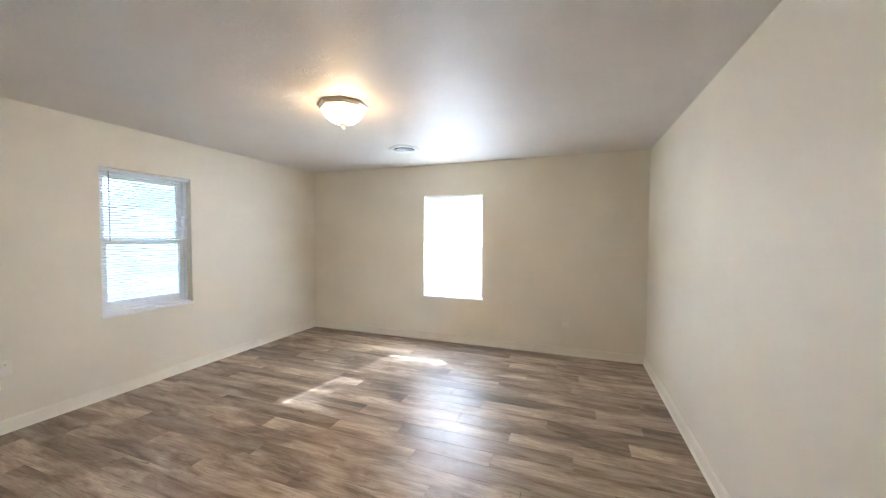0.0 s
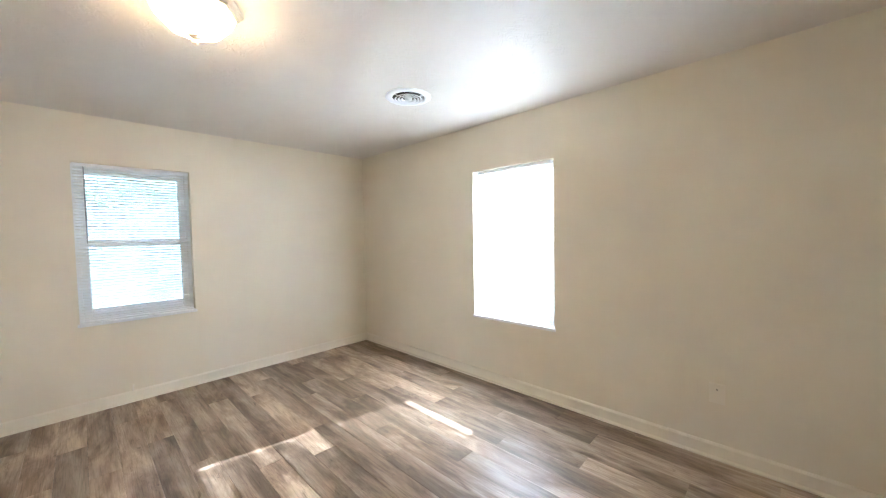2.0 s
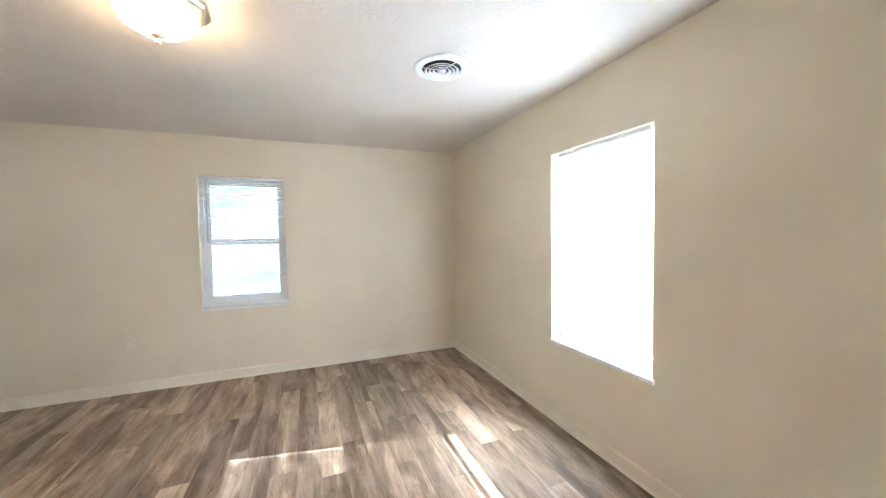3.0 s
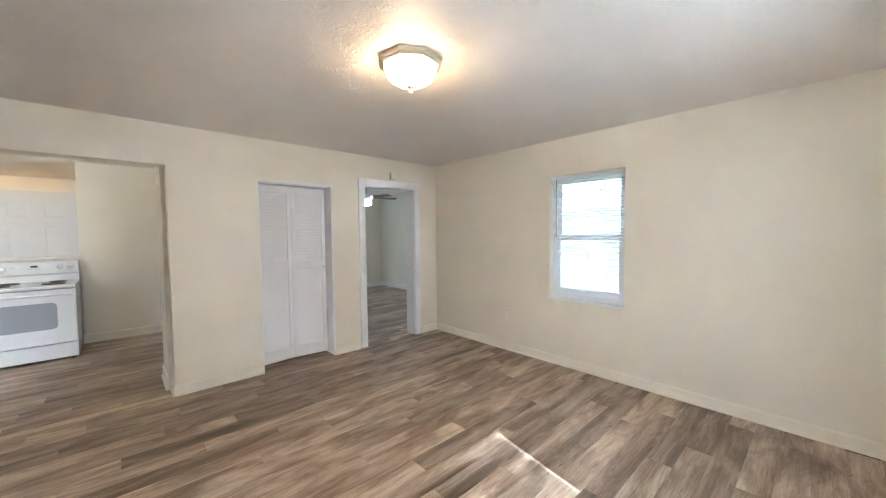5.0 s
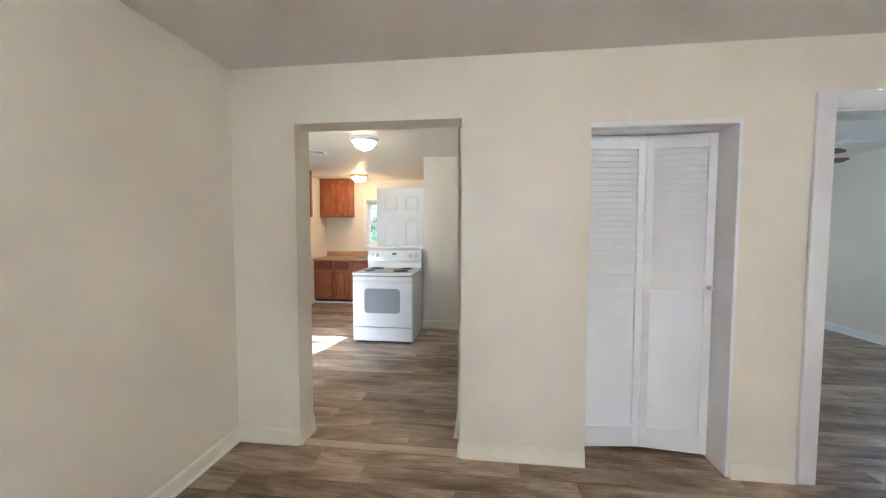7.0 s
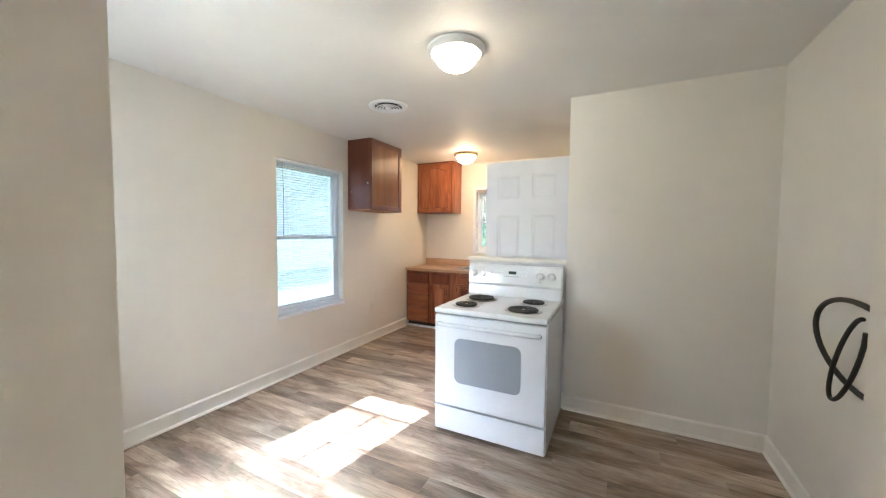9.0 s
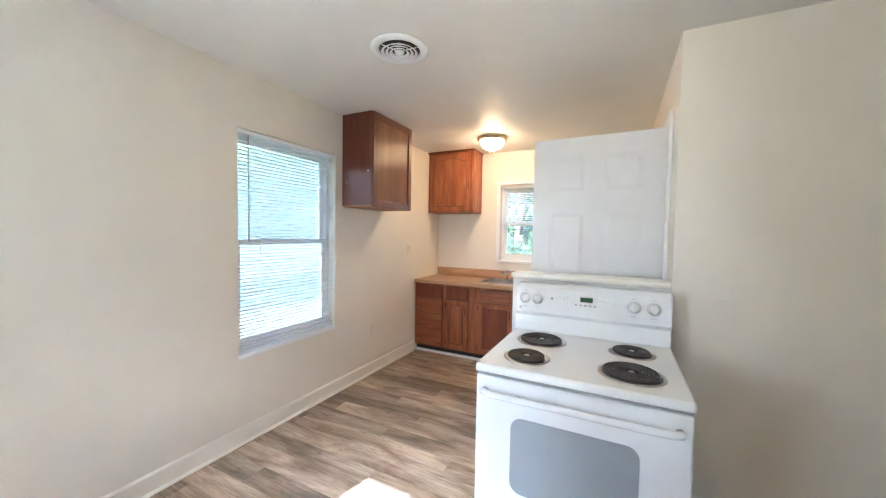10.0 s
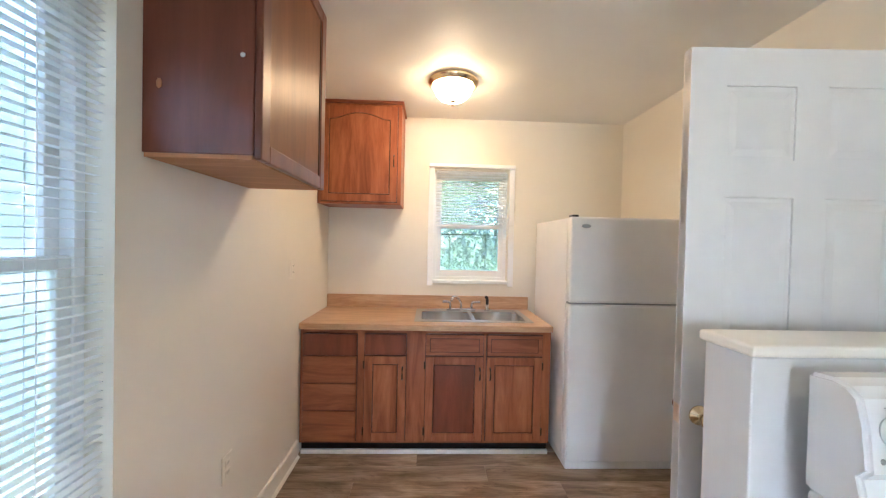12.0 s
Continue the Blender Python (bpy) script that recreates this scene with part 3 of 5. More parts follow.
set_window("window_6", "y", -0.06, F1, 0, 0.20, "white kitchen window with glazing bars", None,
           muntins=((-0.010, 0.010, 0.12, 0.135, F1[2] + 0.043, F1[3] - 0.043), (-fw + 0.043, fw - 0.043, 0.121, 0.134, F1[2] + 0.33, F1[2] + 0.346), (-fw + 0.043, fw - 0.043, 0.121, 0.134, F1[2] + 0.66, F1[2] + 0.676)),
           f=0.02, s=0.022, fixed=True)


# ---- lamps and vents ----
def ceiling_lamp(m, pan, bowl, finial, sides, label, pan_material, glass, group="ceiling lamps", flat=False):
    ob = thing("ceiling_lamp", m, label, "ceiling lamp", group)
    part("pan", lathe(pan, sides, flat=flat), pan_material, ob, "metal ceiling pan")
    part("shade", lathe(bowl, sides, flat=flat), glass, ob, "glowing frosted glass bowl")
    part("finial", lathe([(r, z + bowl[-1][1]) for r, z in finial], 16), pan_material, ob)
    return ob


BOWL = [(0.150, -0.028), (0.146, -0.05), (0.130, -0.082), (0.100, -0.108), (0.06, -0.124), (0.0, -0.13)]
PAN = [(0.0, 0.0), (0.172, 0.0), (0.176, -0.008), (0.170, -0.020), (0.160, -0.026), (0.156, -0.036), (0.148, -0.038), (0.146, -0.026)]
FIN = [(0.0, 0.012), (0.020, 0.008), (0.021, 0.002), (0.010, -0.003), (0.006, -0.010), (0.011, -0.016), (0.010, -0.022), (0.0, -0.028)]
ceiling_lamp(pose(-1.69, 2.42, H_LIV, 0, 0, 10), [(r * 1.08, z) for r, z in PAN], [(r * 1.04, z * 1.06) for r, z in BOWL], [(r * 1.15, z * 1.3 - 0.010) for r, z in FIN], 8, "octagonal brass ceiling lamp with a lit faceted glass shade", M_NICKEL, M_SHADE, flat=True)
ceiling_lamp(pose(0.467, -1.66, H_KIT), [(r * 0.93, z) for r, z in PAN], [(r * 0.84, z * 0.93) for r, z in BOWL], FIN, 40, "round white ceiling lamp with a lit glass bowl", M_WHITE, M_SHADE_K)
ceiling_lamp(pose(1.45, -4.17, H_KIT), [(r * 0.92, z) for r, z in PAN], [(r * 0.84, z) for r, z in BOWL], FIN, 40, "round brass ceiling lamp with a lit glass bowl", M_BRASS, M_SHADE_BACK)


def round_vent(m, radius, label):
    ob = thing("ceiling_vent", m, label, "air vent", "ceiling vents")
    r = radius
    # black disc paints the shade of a duct between the rings
    part("backing", lathe([(0.0, -0.002), (r * 0.72, -0.002), (r * 0.72, -0.004), (0.0, -0.004)], 36), M_DARK, ob, "black disc standing in for the shaded duct")
    part("flange", lathe([(r * 0.70, -0.001), (r, -0.001), (r * 1.0, -0.005), (r * 0.9, -0.011), (r * 0.76, -0.013), (r * 0.70, -0.009), (r * 0.70, -0.001)], 40), M_WHITE, ob)
    for k, q in enumerate((0.54, 0.40, 0.26)):
        part("ring", lathe([(r * q, -0.012), (r * (q + 0.085), -0.022), (r * (q + 0.078), -0.026), (r * (q - 0.012), -0.016), (r * q, -0.012)], 36), M_WHITE, ob)
    part("hub", lathe([(0.0, -0.012), (r * 0.17, -0.014), (r * 0.15, -0.022), (0.0, -0.026)], 24), M_WHITE, ob)
    for ang in (0.4, 2.5, 4.6):
        c, s = math.cos(ang), math.sin(ang)
        part("spoke", tube([(c * r * 0.12, s * r * 0.12, -0.012), (c * r * 0.68, s * r * 0.68, -0.010)], 0.003, 6), M_WHITE, ob)
    return ob


round_vent(pose(-1.856, 3.768, H_LIV), 0.168, "round white ceiling vent with concentric rings")
round_vent(pose(1.35, -2.26, H_KIT, 0, 0, 40), 0.162, "round white kitchen ceiling vent with louvre rings")
bv = thing("ceiling_vent", pose(-5.10, -2.33, H_BED), "rectangular white bedroom ceiling vent", "air vent", "ceiling vents")
part("frame", boxes((-0.16, 0.16, -0.09, -0.07, -0.012, -0.001), (-0.16, 0.16, 0.07, 0.09, -0.012, -0.001), (-0.16, -0.14, -0.07, 0.07, -0.012, -0.001), (0.14, 0.16, -0.07, 0.07, -0.012, -0.001)), M_WHITE, bv)
# black sheet paints the shade behind the slats
part("backing", one(-0.14, 0.14, -0.07, 0.07, -0.003, -0.001), M_DARK, bv)
for k in range(6):
    part("slat", one(-0.14, 0.14, -0.06 + k * 0.022, -0.048 + k * 0.022, -0.010, -0.006), M_WHITE, bv)

# bedroom ceiling fan
fan = thing("ceiling_fan", pose(-4.05, -2.10, H_BED, 0, 0, 28), "white ceiling fan with brown blades and a lit globe", "ceiling fan")
part("canopy", lathe([(0.0, 0.0), (0.07, 0.0), (0.065, -0.03), (0.03, -0.05), (0.0, -0.05)], 24), M_WHITE, fan)
part("motor", lathe([(0.0, -0.05), (0.014, -0.05), (0.014, -0.22), (0.10, -0.23), (0.12, -0.26), (0.11, -0.31), (0.05, -0.33), (0.0, -0.33)], 28), M_WHITE, fan)
part("shade", lathe([(0.05, -0.332), (0.09, -0.36), (0.095, -0.40), (0.07, -0.44), (0.0, -0.455)], 24), M_SHADE_B, fan, "lit glass globe")
for k in range(5):
    bm = prism([(0.14, -0.055), (0.62, -0.07), (0.65, -0.04), (0.65, 0.04), (0.62, 0.07), (0.14, 0.055)], -0.004, 0.004)
    bmesh.ops.rotate(bm, verts=bm.verts, cent=(0, 0, 0), matrix=Matrix.Rotation(radians(80), 3, "X"))
    bmesh.ops.translate(bm, verts=bm.verts, vec=(0, 0, -0.285))
    bmesh.ops.rotate(bm, verts=bm.verts, cent=(0, 0, 0), matrix=Matrix.Rotation(radians(72 * k), 3, "Z"))
    part("blade", bm, M_BLADE, fan, "brown wooden blade")

# side room lamp seen through the hinge gap
vl = thing("wall_lamp", pose(-1.05, -3.25, 1.62), "lit globe lamp on the side room wall", "wall lamp")
part("bracket", one(-0.35, -0.02, -0.03, 0.03, -0.03, 0.03, bevel=0.005), M_CHROME, vl)
part("shade", lathe([(0.0, 0.055), (0.035, 0.045), (0.055, 0.0), (0.035, -0.045), (0.0, -0.055)], 20), M_SHADE_B, vl, "lit globe")


# ---- closet folding door ----
fold = thing("door_2", pose(-1.885, -0.02, 0), "white louvred bifold closet door, slightly folded", "closet door", kind="structure")
part("track", one(-0.395, 0.395, -0.035, 0.035, 1.986, 1.999), M_TRIM, fold, "head track and trim")
part("jamb", one(-0.395, -0.377, -0.06, 0.142, 0, 1.986), M_TRIM, fold)
part("head_trim", one(-0.40, 0.40, 0.125, 0.145, 1.985, 2.012), M_TRIM, fold)


def leaf(x0, y0, x1, y1):
    """One louvred leaf from (x0, y0) to (x1, y1)."""
    d = Vector((x1 - x0, y1 - y0, 0))
    W = d.length
    e = part("leaf", boxes((0, 0.045, -0.014, 0.014, 0.02, 1.982), (W - 0.045, W, -0.014, 0.014, 0.02, 1.982), (0.045, W - 0.045, -0.014, 0.014, 0.02, 0.155), (0.045, W - 0.045, -0.014, 0.014, 1.04, 1.14), (0.045, W - 0.045, -0.014, 0.014, 1.90, 1.982), bevel=0.002), M_WHITE, fold)
    e.matrix_basis = pose(x0, y0, 0, 0, 0, math.degrees(math.atan2(d.y, d.x)))
    sl = boxes((0.046, W - 0.046, -0.0235, 0.0235, -0.0025, 0.0025))
    bmesh.ops.rotate(sl, verts=sl.verts, cent=(0, 0, 0), matrix=Matrix.Rotation(radians(-68), 3, "X"))
    me = mesh_of("louvre", sl, M_WHITE)
    for z0, z1 in ((0.150, 1.045), (1.135, 1.905)):
        n = int((z1 - z0) / 0.0365)
        for k in range(n):
            o = new("louvre", me)
            o.parent = e
            o.matrix_basis = pose(0, 0, z0 + (k + 0.5) * (z1 - z0) / n)
    return e


leaf(-0.372, -0.035, 0.008, -0.075)
leaf(0.012, -0.075, 0.39, -0.035)
part("knob", tube([(-0.35, -0.02, 1.06), (-0.35, 0.005, 1.06), (-0.35, 0.013, 1.06)], 0.014, 14), M_WHITE, fold, "small white knob")


# ---- panelled door ----
def panel_door(m, W, H, label):
    ob = thing("door", m, label, "door")
    t = 0.0175
    st, mid = 0.115, 0.10
    pw = (W - 2 * st - mid) / 2
    rows = ((0.24, 0.80), (0.94, 1.56), (1.68, H - 0.12))
    bm = bmesh.new()
    box(bm, 0, W, -t + 0.006, t - 0.006, 0.0, H)
    for x0, x1 in ((0, st), (st + pw, st + pw + mid), (W - st, W)):
        box(bm, x0, x1, -t, t, 0, H)
    zs = [0] + [z for r in rows for z in r] + [H]
    for z0, z1 in zip(zs[::2], zs[1::2]):
        for x0 in (st, st + pw + mid):
            box(bm, x0, x0 + pw, -t, t, z0, z1)
    part("slab", bm, M_DOORW, ob)
    for z0, z1 in rows:
        for x0 in (st, st + pw + mid):
            for s in (-1, 1):
                f = [(x0 + 0.014, z0 + 0.014), (x0 + pw - 0.014, z0 + 0.014), (x0 + pw - 0.014, z1 - 0.014), (x0 + 0.014, z1 - 0.014)]
                g = [(x0 + 0.036, z0 + 0.036), (x0 + pw - 0.036, z0 + 0.036), (x0 + pw - 0.036, z1 - 0.036), (x0 + 0.036, z1 - 0.036)]
                q = bmesh.new()
                a = [q.verts.new((x, s * (t - 0.0058), z)) for x, z in f]
                c = [q.verts.new((x, s * (t - 0.001), z)) for x, z in g]
                q.faces.new(c)
                for i in range(4):
                    q.faces.new((a[i], a[(i + 1) % 4], c[(i + 1) % 4], c[i]))
                bmesh.ops.recalc_face_normals(q, faces=q.faces)
                part("raised_panel", q, M_DOORW, ob)
    for s in (-1, 1):
        k = lathe([(0.0, 0.0), (0.032, 0.0), (0.031, 0.006), (0.013, 0.012), (0.012, 0.03), (0.026, 0.042), (0.028, 0.055), (0.018, 0.066), (0.0, 0.068)], 24)
        bmesh.ops.rotate(k, verts=k.verts, cent=(0, 0, 0), matrix=Matrix.Rotation(radians(-90 * s), 3, "X"))
        bmesh.ops.translate(k, verts=k.verts, vec=(W - 0.06, s * t, 0.855))
        part("door_knob", k, M_BRASS, ob, "polished brass knob")
    part("latch_plate", one(W, W + 0.0015, -0.012, 0.012, 0.825, 0.885), M_NICKEL, ob)
    for z in (0.2, 1.0, 1.82):
        part("hinge", tube([(-0.006, 0.018, z - 0.045), (-0.006, 0.018, z + 0.045)], 0.006, 8), M_NICKEL, ob)
    return ob


panel_door(pose(-0.022, -3.005, 0.012, 0, 0, -2.5), 0.775, 2.035, "white six-panel interior door standing open behind the half wall")


# ---- stove ----
def stove(m):
    ob = thing("stove", m, "white freestanding electric coil stove against the half wall", "stove")
    W = 0.378
    part("body", one(-W, W, 0.03, 0.70, 0.025, 0.845, bevel=0.004), M_ENAMEL, ob)
    for x in (-W + 0.05, W - 0.05):
        for y in (0.08, 0.56):
            part("foot", lathe([(0.0, 0.0), (0.018, 0.0), (0.016, 0.026), (0.0, 0.026)], 12, at=(x, y, 0)), M_DARK, ob)
    drawer = part("drawer", one(-W + 0.003, W - 0.003, 0.002, 0.03, 0.035, 0.205, bevel=0.006), M_ENAMEL, ob, "white storage drawer")
    part("drawer_lip", prism([(-W + 0.003, 0.0), (W - 0.003, 0.0), (W - 0.003, 0.012), (-W + 0.003, 0.012)], -0.004, 0.02), M_ENAMEL, drawer).location.z = 0.193
    door = part("oven_door", one(-W + 0.003, W - 0.003, -0.004, 0.03, 0.215, 0.836, bevel=0.008), M_ENAMEL, ob, "white oven door")
    pts, x0, x1, z0, z1, r = [], -0.225, 0.225, 0.385, 0.690, 0.045
    for cx, cz, a0 in ((x1 - r, z1 - r, 0), (x0 + r, z1 - r, 90), (x0 + r, z0 + r, 180), (x1 - r, z0 + r, 270)):
        for k in range(6):
            a = radians(a0 + 18 * k)
            pts.append((cx + r * math.cos(a), cz + r * math.sin(a)))
    part("oven_window", prism(pts, -0.0065, 0.005), M_OVENGL, door, "grey reflective oven window")
    h = tube([(-0.335, 0.0, 0.775), (-0.335, -0.035, 0.783), (-0.31, -0.052, 0.785)] + [(-0.31 + 0.62 * k / 8, -0.054, 0.785) for k in range(1, 8)] + [(0.31, -0.052, 0.785), (0.335, -0.035, 0.783), (0.335, 0.0, 0.775)], 0.0135, 12)
    part("handle", h, M_ENAMEL, door, "white bar handle")
    part("vent_trim", one(-W + 0.006, W - 0.006, 0.010, 0.03, 0.838, 0.848), M_GREYPL, ob, "grey vent slot under the cooktop")
    top = part("cooktop", boxes((-W, W, -0.012, 0.72, 0.849, 0.884), bevel=0.010), M_ENAMEL, ob, "white enamel cooktop")
    for x, y, r in ((-0.205, 0.155, 0.082), (0.195, 0.165, 0.105), (-0.195, 0.435, 0.105), (0.205, 0.445, 0.082)):
        b = part("burner", lathe([(r + 0.016, 0.0), (r + 0.014, 0.004), (r + 0.004, 0.005), (r - 0.006, 0.0012), (0.0, 0.0006)], 36, at=(x, y, 0.884)), M_DRIP, top, "dull chrome drip pan")
        sp = []
        turns = 7 if r > 0.09 else 6
        for k in range(turns * 22):
            q = k / (turns * 22)
            rr = 0.018 + (r - 0.020) * q
            sp.append((x + rr * math.cos(q * turns * 2 * math.pi), y + rr * math.sin(q * turns * 2 * math.pi), 0.8945))
        part("coil", tube(sp, 0.0050, 7), M_COIL, b, "black spiral heating coil")
        part("coil_centre", lathe([(0.0, 0.0035), (0.010, 0.003), (0.010, 0.0), (0.0, 0.0)], 14, at=(x, y, 0.893)), M_STEEL, b)
    # control panel: curved riser and leaning face
    side = [(0.60, 0.884), (0.617, 0.93), (0.625, 0.965), (0.610, 0.985), (0.618, 1.068), (0.631, 1.120), (0.650, 1.138), (0.68, 1.144), (0.728, 1.140), (0.728, 0.884)]
    bm = prism(side, -W, W)
    for v in bm.verts:
        v.co = (v.co.y, v.co.x, v.co.z)
    bmesh.ops.recalc_face_normals(bm, faces=bm.faces)
    bmesh.ops.bevel(bm, geom=[e for e in bm.edges if e.calc_face_angle(0) > 0.9], offset=0.008, segments=3, affect="EDGES", clamp_overlap=True)
    guard = part("backguard", bm, M_ENAMEL, ob, "white curved control panel")
    lean = 8.0

    def knob(x):
        k = lathe([(0.0, 0.0), (0.030, 0.0), (0.029, 0.003), (0.022, 0.006), (0.021, 0.022), (0.017, 0.025), (0.0, 0.026)], 28)
        box(k, -0.005, 0.005, -0.022, 0.022, 0.020, 0.030, bevel=0.002)
        o = part("knob", k, M_ENAMEL, guard, "white round control knob")
        o.matrix_basis = pose(x, 0.616, 1.062, 90 - lean, 0, 0)
        t = part("knob_mark", boxes((x - 0.008, x + 0.008, -0.001, 0.001, -0.001, 0.001)), M_GREYPL, guard)
        t.matrix_basis = pose(0, 0.627, 1.104, 0, 0, 0)
        t2 = part("knob_mark", boxes((x - 0.012, x + 0.012, -0.001, 0.001, -0.001, 0.001)), M_GREYPL, guard)
        t2.matrix_basis = pose(0, 0.6105, 1.018, 0, 0, 0)
    for x in (-0.325, -0.255, 0.215, 0.300):
        knob(x)
    for x, z in ((-0.18, 1.07), (-0.350, 1.008)):
        o = part("indicator_light", lathe([(0.0, 0.003), (0.004, 0.002), (0.006, 0.0), (0.0, 0.0)], 14), M_GREYPL, guard, "small round indicator light")
        o.matrix_basis = pose(x, 0.618 if z > 1.05 else 0.612, z, 90 - lean, 0, 0)
    face = pose(-0.005, 0.6175, 1.078, -10, 0, 0)
    d = part("display", one(-0.030, 0.030, -0.002, 0.004, -0.012, 0.012, bevel=0.001), M_LCD, guard, "dark green clock display")
    d.matrix_basis = face
    for sx in (-1, 1):
        for ix in range(2):
            for iz in range(2):
                p = part("button", one(-0.012, 0.012, -0.0025, 0.003, -0.005, 0.005, bevel=0.001), M_WHITE, guard)
                p.matrix_basis = face @ pose(sx * (0.082 + ix * 0.034) - 0.012, 0, 0.010 - iz * 0.026)
                q = part("button_mark", one(-0.008, 0.008, -0.0032, 0.0, -0.0012, 0.0012), M_GREYPL, p)
                q.matrix_basis = pose(0, 0, 0)
    for k in range(5):
        p = part("button", one(-0.006, 0.006, -0.0025, 0.003, -0.004, 0.004, bevel=0.001), M_GREYPL, guard)
        p.matrix_basis = face @ pose(-0.05 + k * 0.023, 0, -0.030)
    return ob


stove(pose(0.356, -1.937, 0, 0, 0, 180))


# ---- fridge ----
fr = thing("refrigerator", pose(0.345, -4.075, 0, 0, 0, 180), "white top-freezer refrigerator beside the counter", "refrigerator")
FW = 0.355
part("cabinet", one(-FW, FW, 0.068, 0.72, 0.05, 1.585, bevel=0.006), M_FRIDGE, fr)
part("base_grille", one(-FW + 0.006, FW - 0.006, 0.012, 0.7, 0.0, 0.043), M_FRIDGE, fr, "white base panel")
part("freezer_door", one(-FW, FW, 0.0, 0.062, 1.052, 1.59, bevel=0.012), M_FRIDGE, fr, "white freezer door")
part("lower_door", one(-FW, FW, 0.0, 0.062, 0.045, 1.04, bevel=0.012), M_FRIDGE, fr, "white lower door")
part("gasket", one(-FW + 0.012, FW - 0.012, 0.058, 0.07, 0.06, 1.578), M_GREYPL, fr, "grey door seal")
part("handle_groove", one(-FW + 0.004, FW - 0.004, 0.02, 0.06, 1.041, 1.051), M_GREYPL, fr)
part("hinge_cover", boxes((-FW + 0.01, -FW + 0.05, 0.01, 0.07, 1.586, 1.602), bevel=0.003), M_DARK, fr, "dark hinge cap")
bd = lathe([(0.0, 0.0), (0.03, 0.0), (0.029, 0.002), (0.0, 0.003)], 28)
for v in bd.verts:
    v.co = (v.co.x, -v.co.z, v.co.y * 0.42)
bmesh.ops.translate(bd, verts=bd.verts, vec=(-0.26, -0.0005, 1.532))
part("badge", bd, M_GREYPL, fr, "small oval maker's badge")
for z0, z1, x in ((1.10, 1.40, FW - 0.004), (0.62, 0.98, FW - 0.004)):
    part("handle", one(x, x + 0.022, 0.005, 0.05, z0, z1, bevel=0.008), M_FRIDGE, fr, "white side handle")


# ---- base cabinet, counter, sink ----
def cab_door(parent, x0, x1, z0, z1, y, frame_mat, panel_mat, pull_side, arched=False, hinge=True, name="door"):
    """A frame-and-panel door in front of y, with a raised panel, a pull and two hinges."""
    s = 0.052
    zt = z1 - s
    # dark backing and lip draw the shaded groove and gap
    d = part(name, one(x0 + s - 0.006, x1 - s + 0.006, y - 0.008, y - 0.0055, z0 + s - 0.006, zt + 0.004), M_LIP, parent)
    part("lip", one(x0 - 0.004, x1 + 0.004, y - 0.005, y - 0.0005, z0 - 0.004, z1 + 0.004), M_LIP, d, "dark lip drawing the stain and shadow gap round a door")
    for u0, u1 in ((x0, x0 + s), (x1 - s, x1)):
        part("stile", one(u0, u1, y - 0.018, y - 0.0045, z0, z1, bevel=0.003), frame_mat, d)
    part("rail", one(x0 + s, x1 - s, y - 0.0175, y - 0.0045, z0, z0 + s, bevel=0.003), frame_mat, d)
    if arched:
        pts = [(x0 + s, z1), (x0 + s, zt - 0.045), (x0 + s + 0.05, zt - 0.04)]
        for k in range(9):
            u = k / 8
            pts.append((x0 + s + 0.06 + (x1 - x0 - 2 * s - 0.12) * u, zt - 0.035 + 0.04 * math.sin(math.pi * u)))
        pts += [(x1 - s - 0.05, zt - 0.04), (x1 - s, zt - 0.045), (x1 - s, z1)]
        part("rail", prism(pts, y - 0.0175, y - 0.0045), frame_mat, d)
        g = 0.007
        field = [(x0 + s + g, z0 + s + g), (x1 - s - g, z0 + s + g), (x1 - s - g, zt - 0.045 - g)]
        for k in range(9):
            u = 1 - k / 8
            field.append((x0 + s + 0.06 + (x1 - x0 - 2 * s - 0.12) * u, zt - 0.035 - g + 0.04 * math.sin(math.pi * u)))
        field.append((x0 + s + g, zt - 0.045 - g))
        part("raised_field", prism(field, y - 0.0155, y - 0.0078), panel_mat, d)
    else:
        part("rail", one(x0 + s, x1 - s, y - 0.0175, y - 0.0045, zt, z1, bevel=0.003), frame_mat, d)
    if not arched:
        part("raised_field", one(x0 + s + 0.006, x1 - s - 0.006, y - 0.0155, y - 0.0078, z0 + s + 0.006, zt - 0.006, bevel=0.005), panel_mat, d)
    if pull_side:
        xp = x1 - 0.022 if pull_side > 0 else x0 + 0.022
        zc = z1 - 0.11 if not arched else z0 + 0.30
        part("pull", tube([(xp, y - 0.018, zc - 0.042), (xp, y - 0.036, zc - 0.03), (xp, y - 0.040, zc), (xp, y - 0.036, zc + 0.03), (xp, y - 0.018, zc + 0.042)], 0.005, 8), M_HINGE, d, "dark bronze pull")
        if hinge:
            xh = x0 - 0.006 if pull_side > 0 else x1 + 0.006
            for z in (z0 + 0.06, z1 - 0.06):
                part("hinge", one(xh - 0.006, xh + 0.006, y - 0.012, y + 0.0, z - 0.025, z + 0.025, bevel=0.002), M_HINGE, d)
    return d


CX = 1.578
base = thing("base_cabinet", pose(CX, -4.242, 0, 0, 0, 180), "stained oak sink base cabinet with drawers and three doors", "cabinet")
HW = 0.828
part("side_panel", one(-HW, -HW + 0.018, 0.02, 0.598, 0.075, 0.83), M_OAK, base)
part("side_panel", one(HW - 0.018, HW, 0.02, 0.598, 0.075, 0.83), M_OAK, base)
part("bottom_panel", one(-HW + 0.018, HW - 0.018, 0.02, 0.598, 0.075, 0.093), M_OAK, base)
part("back_panel", one(-HW + 0.018, HW - 0.018, 0.58, 0.598, 0.093, 0.83), M_OAK, base)
